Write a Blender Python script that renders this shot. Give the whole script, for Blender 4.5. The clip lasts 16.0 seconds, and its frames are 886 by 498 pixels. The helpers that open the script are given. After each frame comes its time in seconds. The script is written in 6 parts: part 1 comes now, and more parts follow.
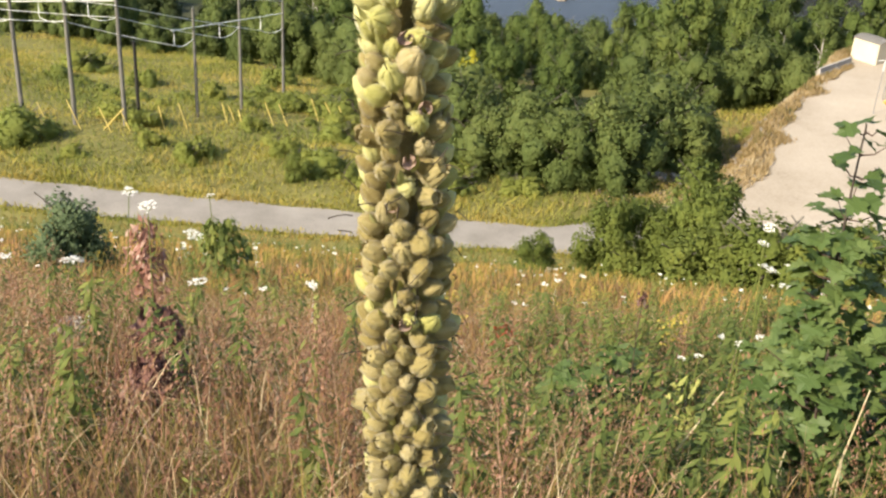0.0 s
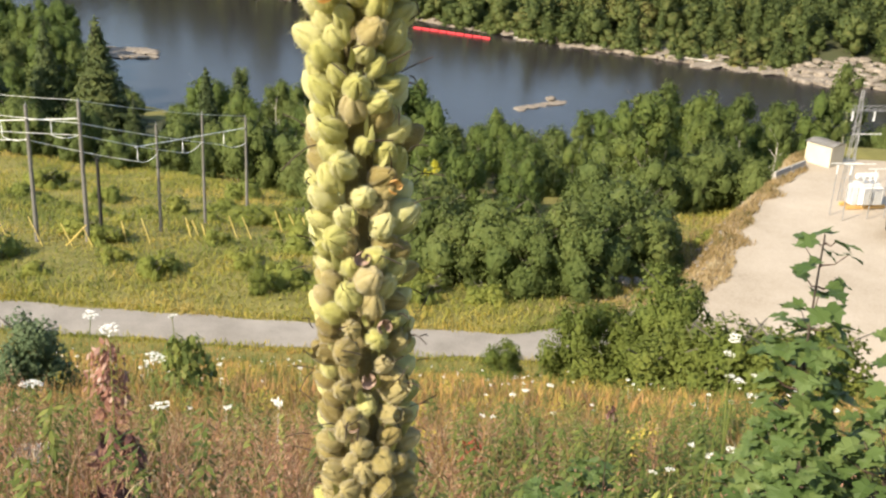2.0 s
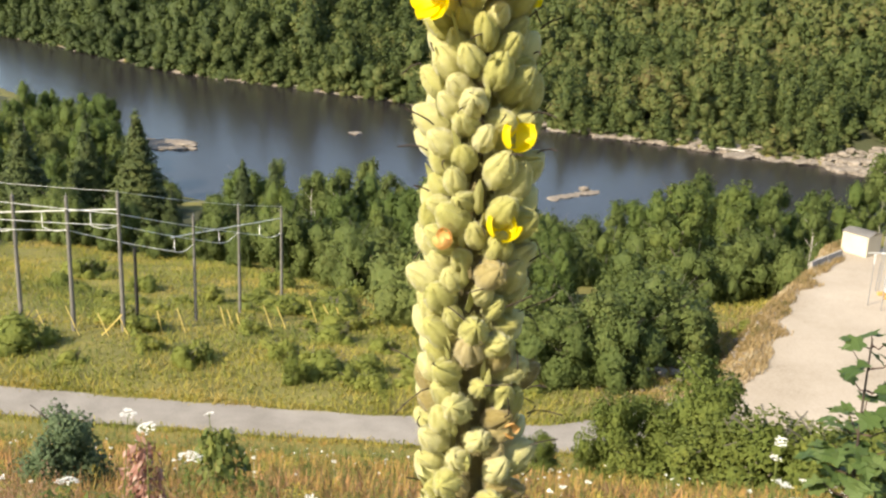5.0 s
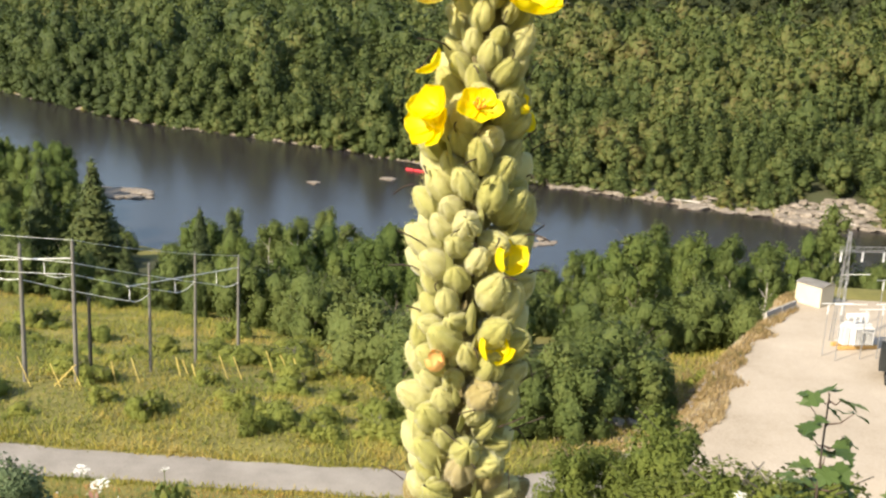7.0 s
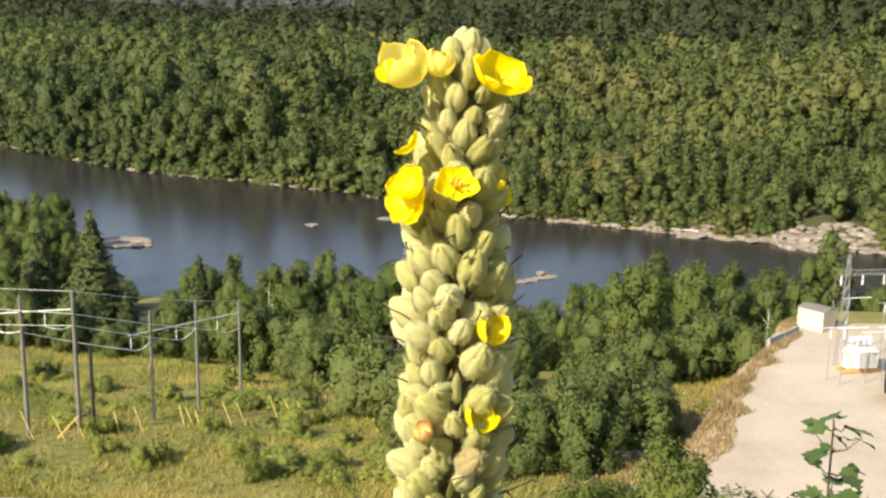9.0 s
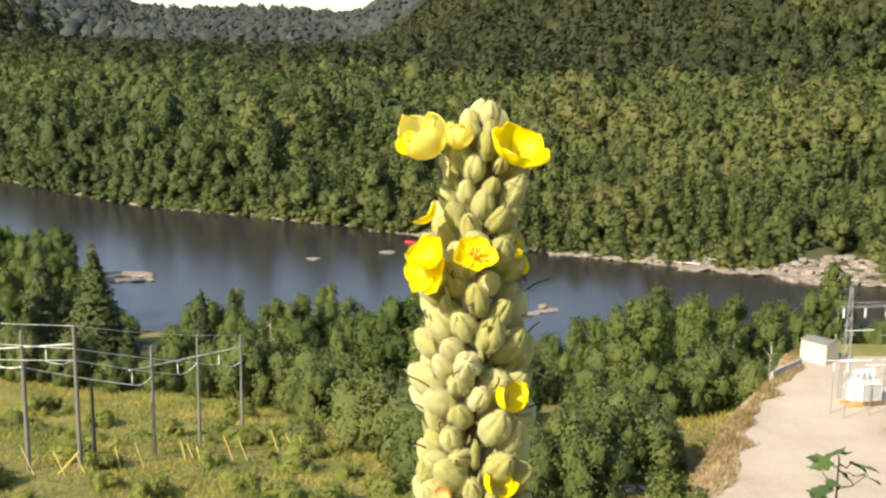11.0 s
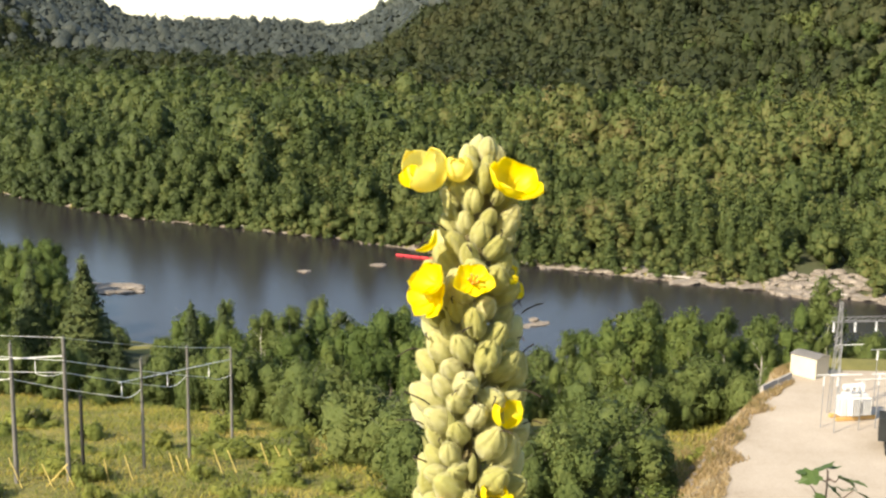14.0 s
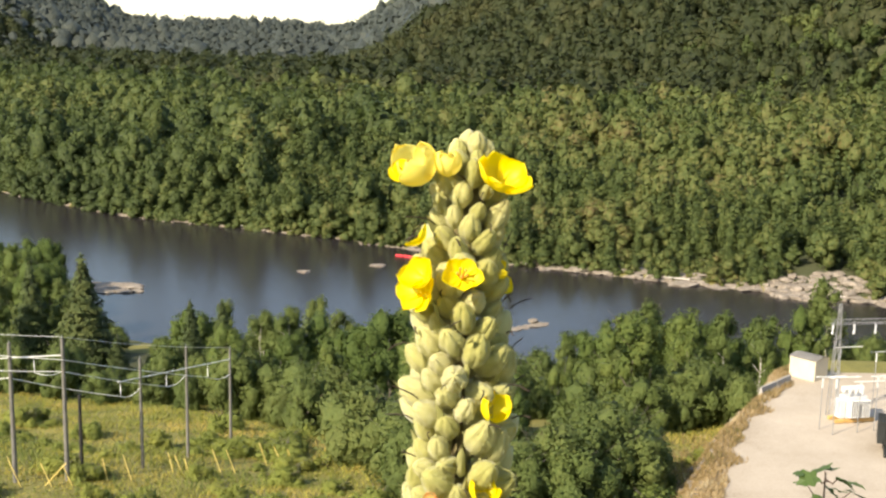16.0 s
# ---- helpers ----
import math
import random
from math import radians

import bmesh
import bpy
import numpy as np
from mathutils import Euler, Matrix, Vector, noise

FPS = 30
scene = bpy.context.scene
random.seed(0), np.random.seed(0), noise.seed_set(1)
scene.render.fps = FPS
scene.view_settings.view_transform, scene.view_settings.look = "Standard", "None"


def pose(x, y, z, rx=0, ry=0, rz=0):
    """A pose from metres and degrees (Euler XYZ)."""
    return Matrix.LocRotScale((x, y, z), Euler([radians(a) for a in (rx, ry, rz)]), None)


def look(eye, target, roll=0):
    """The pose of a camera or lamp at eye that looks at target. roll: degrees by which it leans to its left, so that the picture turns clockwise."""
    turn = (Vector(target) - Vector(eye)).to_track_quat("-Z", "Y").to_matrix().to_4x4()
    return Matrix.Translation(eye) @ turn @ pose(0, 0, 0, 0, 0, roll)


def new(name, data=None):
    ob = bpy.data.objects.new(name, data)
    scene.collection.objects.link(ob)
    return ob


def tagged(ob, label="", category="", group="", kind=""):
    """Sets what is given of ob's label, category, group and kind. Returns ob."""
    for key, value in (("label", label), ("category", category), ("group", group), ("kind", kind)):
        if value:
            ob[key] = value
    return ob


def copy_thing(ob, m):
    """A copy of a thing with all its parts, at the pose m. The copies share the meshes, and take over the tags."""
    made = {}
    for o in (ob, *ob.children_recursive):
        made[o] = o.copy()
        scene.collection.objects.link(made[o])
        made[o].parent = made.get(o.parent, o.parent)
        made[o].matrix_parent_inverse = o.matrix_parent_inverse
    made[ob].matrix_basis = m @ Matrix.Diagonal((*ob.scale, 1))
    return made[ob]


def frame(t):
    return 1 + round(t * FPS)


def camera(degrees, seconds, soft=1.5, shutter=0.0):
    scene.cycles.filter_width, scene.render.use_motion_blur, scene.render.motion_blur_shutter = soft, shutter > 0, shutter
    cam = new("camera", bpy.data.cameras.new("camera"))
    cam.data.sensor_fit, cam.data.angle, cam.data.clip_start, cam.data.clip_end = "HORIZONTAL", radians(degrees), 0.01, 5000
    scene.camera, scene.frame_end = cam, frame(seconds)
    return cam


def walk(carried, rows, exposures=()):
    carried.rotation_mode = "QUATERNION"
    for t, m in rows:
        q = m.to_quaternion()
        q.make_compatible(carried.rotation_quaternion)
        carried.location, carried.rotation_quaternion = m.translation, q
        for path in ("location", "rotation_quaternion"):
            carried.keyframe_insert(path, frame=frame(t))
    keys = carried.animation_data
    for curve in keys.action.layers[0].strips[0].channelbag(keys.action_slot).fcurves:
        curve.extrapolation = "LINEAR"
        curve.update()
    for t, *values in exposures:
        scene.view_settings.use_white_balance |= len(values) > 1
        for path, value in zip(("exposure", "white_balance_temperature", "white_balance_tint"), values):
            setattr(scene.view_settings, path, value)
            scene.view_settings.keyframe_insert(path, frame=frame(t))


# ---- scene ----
cam = camera(42.33, 16.0, soft=2.4)
walk(cam, [
    (0.0, pose(0.0458, -0.0758, 1.5772, 62.718, -3.11, 3.541)),
    (0.5, pose(0.0519, -0.0638, 1.5843, 63.559, -2.959, 2.645)),
    (1.0, pose(0.061, -0.0453, 1.6, 65.196, -3.361, 1.537)),
    (1.5, pose(0.0486, -0.046, 1.6077, 67.062, -3.451, 0.825)),
    (2.0, pose(0.044, -0.0378, 1.6125, 68.249, -2.668, 1.43)),
    (2.5, pose(0.0264, -0.019, 1.6209, 69.109, -2.115, 2.598)),
    (3.0, pose(0.0266, -0.0192, 1.6294, 69.926, -1.865, 3.376)),
    (5.5, pose(-0.0027, 0.0059, 1.6641, 73.309, -2.358, 2.72)),
    (6.0, pose(-0.0109, 0.01, 1.6675, 73.995, -2.584, 2.09)),
    (6.5, pose(-0.0025, 0.0201, 1.6763, 74.569, -2.825, 1.425)),
    (7.0, pose(-0.0059, 0.0105, 1.6839, 75.214, -2.877, 1.048)),
    (7.5, pose(-0.0057, 0.001, 1.69, 75.923, -2.554, 0.886)),
    (8.0, pose(-0.0005, -0.0089, 1.6929, 76.265, -1.919, 0.71)),
    (8.5, pose(-0.0094, 0.0007, 1.6963, 76.603, -1.421, 0.756)),
    (9.0, pose(-0.0, 0.0005, 1.7, 77.116, -0.907, 0.536)),
    (9.5, pose(0.0042, -0.0007, 1.7032, 77.473, -0.731, 0.664)),
    (12.0, pose(-0.0121, -0.0056, 1.7203, 79.428, -0.752, 0.383)),
    (12.5, pose(-0.0025, -0.027, 1.7231, 79.499, -0.9, 0.167)),
    (13.0, pose(-0.0032, -0.0285, 1.7249, 79.452, -0.869, 0.24)),
    (13.5, pose(-0.0173, -0.027, 1.725, 79.406, -0.894, 0.251)),
    (14.0, pose(-0.0099, -0.0291, 1.7242, 79.448, -1.031, 0.182)),
    (14.5, pose(-0.0188, -0.0346, 1.7246, 79.55, -1.087, 0.124)),
    (15.0, pose(-0.0129, -0.0229, 1.7242, 79.538, -1.305, 0.137)),
    (15.5, pose(-0.0147, -0.0239, 1.7217, 79.389, -1.206, 0.188)),
    (16.0, pose(-0.0058, -0.03, 1.7219, 79.481, -1.247, 0.196)),
], exposures=((0.0, 1.18, 7600, 10), (16.0, 1.18, 7600, 10)))

# ---- world and sun ----
TO_SUN = Vector((-0.68, -0.60, 0.66)).normalized()
world = bpy.data.worlds.new("sky")
scene.world = world
world.use_nodes = True
wn = world.node_tree.nodes
sky = wn.new("ShaderNodeTexSky")
sky.sky_type = "NISHITA"
sky.sun_disc = False
sky.sun_elevation = math.asin(TO_SUN.z)
sky.sun_rotation = math.atan2(TO_SUN.x, TO_SUN.y)
sky.air_density, sky.dust_density, sky.ozone_density = 0.9, 0.6, 0.9
wn["Background"].inputs["Strength"].default_value = 0.15
world.node_tree.links.new(sky.outputs[0], wn["Background"].inputs["Color"])
sun_data = bpy.data.lights.new("sun", "SUN")
sun_data.energy, sun_data.angle, sun_data.color = 4.0, radians(0.5), (1.0, 0.95, 0.86)
sun = new("sun", sun_data)
sun.matrix_world = look((0, 0, 60), Vector((0, 0, 60)) - TO_SUN)


# ---- materials ----
def mat_base(name, rough=0.7, metal=0.0, spec=0.5):
    m = bpy.data.materials.new(name)
    m.use_nodes = True
    n = m.node_tree.nodes
    b = n["Principled BSDF"]
    b.inputs["Roughness"].default_value = rough
    b.inputs["Metallic"].default_value = metal
    b.inputs["Specular IOR Level"].default_value = spec
    return m, n, m.node_tree.links, b


def node(n, kind, **inputs):
    k = n.new("ShaderNode" + kind)
    for key, value in inputs.items():
        k.inputs[key.replace("_", " ")].default_value = value
    return k


def ramp(n, stops):
    r = n.new("ShaderNodeValToRGB")
    el = r.color_ramp.elements
    while len(el) > 1:
        el.remove(el[-1])
    for i, (p, c) in enumerate(stops):
        e = el[0] if i == 0 else el.new(p)
        e.position, e.color = p, (*c, 1)
    return r


def mottled(name, stops, scale, fine, rough=0.8, metal=0.0, bump=0.3, dist=0.02, spec=0.4, coords="Object"):
    """Two scales of noise drive a colour ramp; the finer one also gives relief."""
    m, n, l, b = mat_base(name, rough, metal, spec)
    tc = n.new("ShaderNodeTexCoord")
    a = node(n, "TexNoise", Scale=scale, Detail=4.0, Roughness=0.6)
    f = node(n, "TexNoise", Scale=fine, Detail=5.0, Roughness=0.65)
    for q in (a, f):
        l.new(tc.outputs[coords], q.inputs["Vector"])
    mix = n.new("ShaderNodeMath")
    mix.operation = "MULTIPLY_ADD"
    mix.inputs[1].default_value = 0.6
    half = n.new("ShaderNodeMath")
    half.operation = "MULTIPLY"
    half.inputs[1].default_value = 0.4
    l.new(f.outputs[0], half.inputs[0])
    l.new(a.outputs[0], mix.inputs[0])
    l.new(half.outputs[0], mix.inputs[2])
    r = ramp(n, stops)
    l.new(mix.outputs[0], r.inputs[0])
    l.new(r.outputs[0], b.inputs["Base Color"])
    if bump:
        bp = node(n, "Bump", Strength=bump, Distance=dist)
        l.new(f.outputs[0], bp.inputs["Height"])
        l.new(bp.outputs[0], b.inputs["Normal"])
    return m


def foliage(name, stops, patch=0.08, through_light=0.3, rough=0.6, spread=0.3, spec=0.25, each=0.45, by="object", relief=0.0):
    """Leaves: colour by patches of the plan and by each leaf, with some light passing through."""
    m, n, l, b = mat_base(name, rough, 0.0, spec)
    geo = n.new("ShaderNodeNewGeometry")
    tx = node(n, "TexNoise", Scale=patch, Detail=3.0, Roughness=0.6)
    l.new(geo.outputs["Position"], tx.inputs["Vector"])
    st = n.new("ShaderNodeMapRange")
    st.inputs["From Min"].default_value, st.inputs["From Max"].default_value = 0.3, 0.7
    l.new(tx.outputs[0], st.inputs["Value"])
    mx = n.new("ShaderNodeMix")
    mx.inputs[0].default_value = spread
    l.new(st.outputs[0], mx.inputs[2])
    l.new(geo.outputs["Random Per Island"], mx.inputs[3])
    if by == "object":
        own = n.new("ShaderNodeObjectInfo").outputs["Random"]
    else:
        at = n.new("ShaderNodeAttribute")
        at.attribute_name = "tint"
        own = at.outputs["Fac"]
    m2 = n.new("ShaderNodeMix")
    m2.inputs[0].default_value = each
    l.new(mx.outputs[0], m2.inputs[2])
    l.new(own, m2.inputs[3])
    r = ramp(n, stops)
    l.new(m2.outputs[0], r.inputs[0])
    l.new(r.outputs[0], b.inputs["Base Color"])
    if relief:
        tn = node(n, "TexNoise", Scale=relief, Detail=3.0, Roughness=0.7)
        l.new(geo.outputs["Position"], tn.inputs["Vector"])
        bp = node(n, "Bump", Strength=1.0 if by == "object" else 0.6, Distance=1.1 / relief)
        l.new(tn.outputs[0], bp.inputs["Height"])
        l.new(bp.outputs[0], b.inputs["Normal"])
        tw = n.new("ShaderNodeMapRange")
        tw.inputs["From Min"].default_value, tw.inputs["From Max"].default_value = 0.32, 0.68
        l.new(tn.outputs[0], tw.inputs["Value"])
        m3 = n.new("ShaderNodeMix")
        m3.inputs[0].default_value = 0.36
        l.new(m2.outputs[0], m3.inputs[2])
        l.new(tw.outputs[0], m3.inputs[3])
        l.new(m3.outputs[0], r.inputs[0])
    tr = n.new("ShaderNodeBsdfTranslucent")
    l.new(r.outputs[0], tr.inputs["Color"])
    ms = n.new("ShaderNodeMixShader")
    ms.inputs[0].default_value = through_light
    l.new(b.outputs[0], ms.inputs[1])
    l.new(tr.outputs[0], ms.inputs[2])
    l.new(ms.outputs[0], n["Material Output"].inputs["Surface"])
    return m


M_WOODS = foliage("broadleaf woods", [(0.06, (0.026, 0.039, 0.013)), (0.28, (0.054, 0.079, 0.023)), (0.48, (0.093, 0.123, 0.034)), (0.62, (0.143, 0.163, 0.047)), (0.74, (0.180, 0.159, 0.055)), (0.86, (0.205, 0.136, 0.061)), (0.97, (0.283, 0.135, 0.075))], 0.02, 0.38, spread=0.25, each=0.62, by="tint", relief=1.0)
# Leaf tones near those of the broadleaf woods, darkened to paint the hillside's shade.
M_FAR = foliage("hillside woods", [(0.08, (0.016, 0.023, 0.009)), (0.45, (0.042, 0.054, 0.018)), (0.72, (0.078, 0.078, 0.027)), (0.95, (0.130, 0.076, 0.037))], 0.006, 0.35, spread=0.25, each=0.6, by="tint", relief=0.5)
# Haze over the far hills is painted in as blue-grey leaf colour.
M_DISTANT = foliage("distant woods tinted with haze", [(0.1, (0.039, 0.049, 0.042)), (0.9, (0.075, 0.083, 0.062))], 0.004, 0.1, spread=0.35, each=0.5, by="tint", relief=0.25)
M_TREE = foliage("tree leaves", [(0.1, (0.059, 0.099, 0.022)), (0.5, (0.110, 0.157, 0.037)), (0.9, (0.193, 0.222, 0.056))], 0.12, 0.4, relief=2.5)
M_SPRUCE = foliage("spruce needles", [(0.1, (0.037, 0.056, 0.020)), (0.6, (0.069, 0.095, 0.029)), (0.9, (0.117, 0.132, 0.036))], 0.2, 0.15, relief=2.5)
M_SHRUB = foliage("field shrub leaves", [(0.1, (0.102, 0.142, 0.032)), (0.5, (0.169, 0.210, 0.046)), (0.9, (0.271, 0.284, 0.068))], 0.3, 0.4, relief=6.0)
M_YELLOWTREE = foliage("yellowing leaves", [(0.0, (0.22, 0.24, 0.025)), (1.0, (0.50, 0.44, 0.04))], 0.5, 0.3)
M_ALDER = foliage("alder leaves", [(0.1, (0.074, 0.109, 0.028)), (0.5, (0.132, 0.173, 0.048)), (0.9, (0.214, 0.242, 0.073))], 0.15, 0.4, relief=2.5)
M_WILLOW = foliage("willow leaves", [(0.0, (0.055, 0.095, 0.045)), (0.6, (0.11, 0.16, 0.075)), (1.0, (0.20, 0.24, 0.13))], 0.8, 0.3, relief=6.0)
M_BARK = mottled("grey bark", [(0.3, (0.06, 0.05, 0.04)), (0.7, (0.17, 0.15, 0.12))], 3, 30)
M_BIRCH = mottled("pale birch bark", [(0.35, (0.16, 0.14, 0.11)), (0.6, (0.5, 0.47, 0.42))], 2, 12)
# Floor under the trees; its dark colour also carries the shade of the crowns.
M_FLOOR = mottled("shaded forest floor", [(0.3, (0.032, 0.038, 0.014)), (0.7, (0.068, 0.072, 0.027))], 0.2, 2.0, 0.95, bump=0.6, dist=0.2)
M_GROUND = mottled("meadow soil and thatch", [(0.25, (0.09, 0.085, 0.024)), (0.5, (0.17, 0.155, 0.04)), (0.75, (0.25, 0.20, 0.065))], 0.25, 3.0, 0.95, bump=0.6, dist=0.1)
M_GRAVEL = mottled("pale crushed gravel", [(0.3, (0.243, 0.196, 0.142)), (0.45, (0.360, 0.300, 0.228)), (0.6, (0.423, 0.357, 0.280)), (0.75, (0.468, 0.400, 0.318))], 0.11, 6.0, 0.95, bump=0.5, dist=0.04)
M_ROAD = mottled("worn grey gravel road", [(0.3, (0.17, 0.15, 0.125)), (0.5, (0.245, 0.22, 0.19)), (0.7, (0.31, 0.28, 0.24))], 0.35, 7.0, 0.95, bump=0.5, dist=0.03)
M_ROCK = mottled("weathered shore rock", [(0.3, (0.086, 0.066, 0.048)), (0.5, (0.224, 0.187, 0.144)), (0.7, (0.361, 0.315, 0.264))], 0.7, 5.0, 0.9, bump=0.7, dist=0.1)
M_POLE = mottled("weathered utility pole wood", [(0.3, (0.10, 0.095, 0.085)), (0.7, (0.22, 0.205, 0.18))], 1.0, 14.0, 0.85)
M_DARKPOLE = mottled("tarred black pole", [(0.3, (0.012, 0.011, 0.010)), (0.7, (0.04, 0.036, 0.032))], 1.0, 12.0, 0.7)
M_STEEL = mottled("galvanised steel", [(0.3, (0.26, 0.26, 0.26)), (0.7, (0.42, 0.42, 0.41))], 1.0, 9.0, 0.5, 0.6, bump=0.1)
M_WIRE = mottled("bright aluminium conductor", [(0.3, (0.66, 0.66, 0.62)), (0.7, (0.82, 0.82, 0.78))], 2.0, 20.0, 0.5, 0.0, bump=0.0)
M_WATER, wnn, wl, wb = mat_base("dark river water", 0.18, 0.0, 0.32)
wb.inputs["Base Color"].default_value = (0.022, 0.019, 0.019, 1)
wb.inputs["IOR"].default_value = 1.33
wtc = wnn.new("ShaderNodeTexCoord")
wns = node(wnn, "TexNoise", Scale=0.9, Detail=4.0, Roughness=0.6)
wl.new(wtc.outputs["Object"], wns.inputs["Vector"])
wbp = node(wnn, "Bump", Strength=0.3, Distance=0.12)
wl.new(wns.outputs[0], wbp.inputs["Height"])
wl.new(wbp.outputs[0], wb.inputs["Normal"])


# ---- mesh helpers ----
def fast_mesh(name, verts, faces, mat, smooth=False, normals=None, tint=None):
    """A mesh from arrays; faces all have the same number of corners."""
    verts, faces = np.asarray(verts, np.float32), np.asarray(faces, np.int32)
    me = bpy.data.meshes.new(name)
    k = faces.shape[1]
    me.vertices.add(len(verts))
    me.vertices.foreach_set("co", verts.ravel())
    me.loops.add(faces.size)
    me.loops.foreach_set("vertex_index", faces.ravel())
    me.polygons.add(len(faces))
    me.polygons.foreach_set("loop_start", np.arange(0, faces.size, k, dtype=np.int32))
    if smooth:
        me.polygons.foreach_set("use_smooth", np.ones(len(faces), bool))
    me.update(calc_edges=True)
    me.materials.append(mat)
    if tint is not None:
        me.attributes.new("tint", "FLOAT", "FACE").data.foreach_set("value", np.asarray(tint, np.float32))
    if normals is not None:
        me.polygons.foreach_set("use_smooth", np.ones(len(faces), bool))
        me.normals_split_custom_set_from_vertices(np.asarray(normals, np.float32))
    return me


def part(name, data, material, parent, label="", smooth=False):
    """Links a bmesh or a mesh as one object under a thing or a part."""
    if isinstance(data, bmesh.types.BMesh):
        me = bpy.data.meshes.new(name)
        if smooth:
            for fc in data.faces:
                fc.smooth = True
        data.to_mesh(me)
        data.free()
        me.materials.append(material)
    else:
        me = data
    ob = new(name, me)
    ob.parent = parent
    return tagged(ob, label)


def thing(name, place, label, category, group="", kind=""):
    ob = new(name)
    ob.location = place
    return tagged(ob, label, category, group, kind)


def unit(a):
    return a / (np.linalg.norm(a, axis=-1, keepdims=True) + 1e-9)


def facing(n, ref):
    return np.where((n * ref).sum(-1, keepdims=True) < 0, -n, n)


def cards(centres, normals, length, width, rng, upright=0.0):
    """Leaf-shaped four-cornered cards: verts and faces. upright pulls their long axis towards the vertical."""
    n = len(centres)
    a = unit(rng.normal(size=(n, 3)) * (1 - upright) + np.array([0, 0, 1.0]) * upright * 2)
    u = unit(np.cross(normals, a))
    v = np.cross(u, normals)
    lv, wu = (v * np.reshape(length, (-1, 1))), (u * np.reshape(width, (-1, 1)))
    lift = normals * np.reshape(length, (-1, 1)) * 0.18
    verts = np.stack([centres - lv, centres - wu - lift, centres + lv, centres + wu - lift], 1).reshape(-1, 3)
    return verts, np.arange(4 * n).reshape(n, 4)


def crown_points(n, rng, spread, low, high, lumps, lump_size):
    """Points and outward normals on a crown made of many lumps."""
    th = rng.uniform(0, 2 * np.pi, lumps)
    h = rng.uniform(0, 1, lumps)
    prof = np.sqrt(np.clip(1 - (2 * h - 0.85) ** 2 / 1.5, 0.05, 1))
    rad = spread * prof * np.sqrt(rng.uniform(0.15, 1, lumps))
    c = np.stack([rad * np.cos(th), rad * np.sin(th), low + (high - low) * h], 1)
    s = lump_size * rng.uniform(0.6, 1.25, lumps)
    k = rng.integers(0, lumps, n)
    d = unit(rng.normal(size=(n, 3)) + np.array([0, 0, 0.25]))
    p = c[k] + d * (s[k] * rng.uniform(0.82, 1.36, n))[:, None] * np.array([1, 1, 1.45])
    soft = unit(d + 0.55 * unit(p - np.array([0, 0, low + 0.35 * (high - low)])))
    return p, facing(unit(d + rng.normal(size=(n, 3)) * 0.32), soft), soft, (c, s)


def conifer_points(n, rng, spread, height):
    h = 1 - np.sqrt(rng.uniform(0, 1, n))
    h = np.clip(h + rng.normal(size=n) * 0.01, 0.0, 1.0)
    tier = np.abs(np.sin(h * 34)) * 0.35 + 0.65
    th = rng.uniform(0, 2 * np.pi, n)
    lob = 0.8 + 0.2 * np.sin(th * 5 + h * 40)
    r = spread * (1 - h) * tier * lob * np.sqrt(rng.uniform(0.35, 1, n)) + 0.05
    p = np.stack([r * np.cos(th), r * np.sin(th), height * (0.08 + 0.92 * h) - r * 0.18], 1)
    soft = unit(np.stack([np.cos(th), np.sin(th), 0.7 + 0 * th], 1) + rng.normal(size=(n, 3)) * 0.25)
    return p, facing(unit(soft + rng.normal(size=(n, 3)) * 0.4), soft), soft


def cone_rod(bm, a, b, r0, r1, sides=8):
    a, b = Vector(a), Vector(b)
    d = b - a
    m = Matrix.Translation((a + b) / 2) @ d.to_track_quat("Z", "Y").to_matrix().to_4x4()
    bmesh.ops.create_cone(bm, cap_ends=True, segments=sides, radius1=r0, radius2=r1, depth=d.length, matrix=m)


def box(bm, centre, size, bevel=0.0, turn=0.0):
    tmp = bmesh.new()
    bmesh.ops.create_cube(tmp, size=1.0, matrix=pose(*centre, 0, 0, turn) @ Matrix.Diagonal((*size, 1)))
    if bevel:
        bmesh.ops.bevel(tmp, geom=tmp.edges[:], offset=bevel, segments=2, affect="EDGES")
    me = bpy.data.meshes.new("tmp")
    tmp.to_mesh(me)
    tmp.free()
    bm.from_mesh(me)
    bpy.data.meshes.remove(me)


def tube(points, radius, sides=6, taper=1.0):
    """A bmesh tube along points."""
    bm = bmesh.new()
    pts = [Vector(p) for p in points]
    rings = []
    for i, p in enumerate(pts):
        d = (pts[min(i + 1, len(pts) - 1)] - pts[max(i - 1, 0)]).normalized()
        q = d.to_track_quat("Z", "Y")
        r = radius * (1 + (taper - 1) * i / (len(pts) - 1))
        rings.append([bm.verts.new(p + q @ Vector((r * math.cos(a), r * math.sin(a), 0))) for a in (2 * math.pi * k / sides for k in range(sides))])
    for r0, r1 in zip(rings, rings[1:]):
        for k in range(sides):
            bm.faces.new((r0[k], r0[(k + 1) % sides], r1[(k + 1) % sides], r1[k]))
    bm.faces.new(rings[0][::-1])
    bm.faces.new(rings[-1])
    return bm


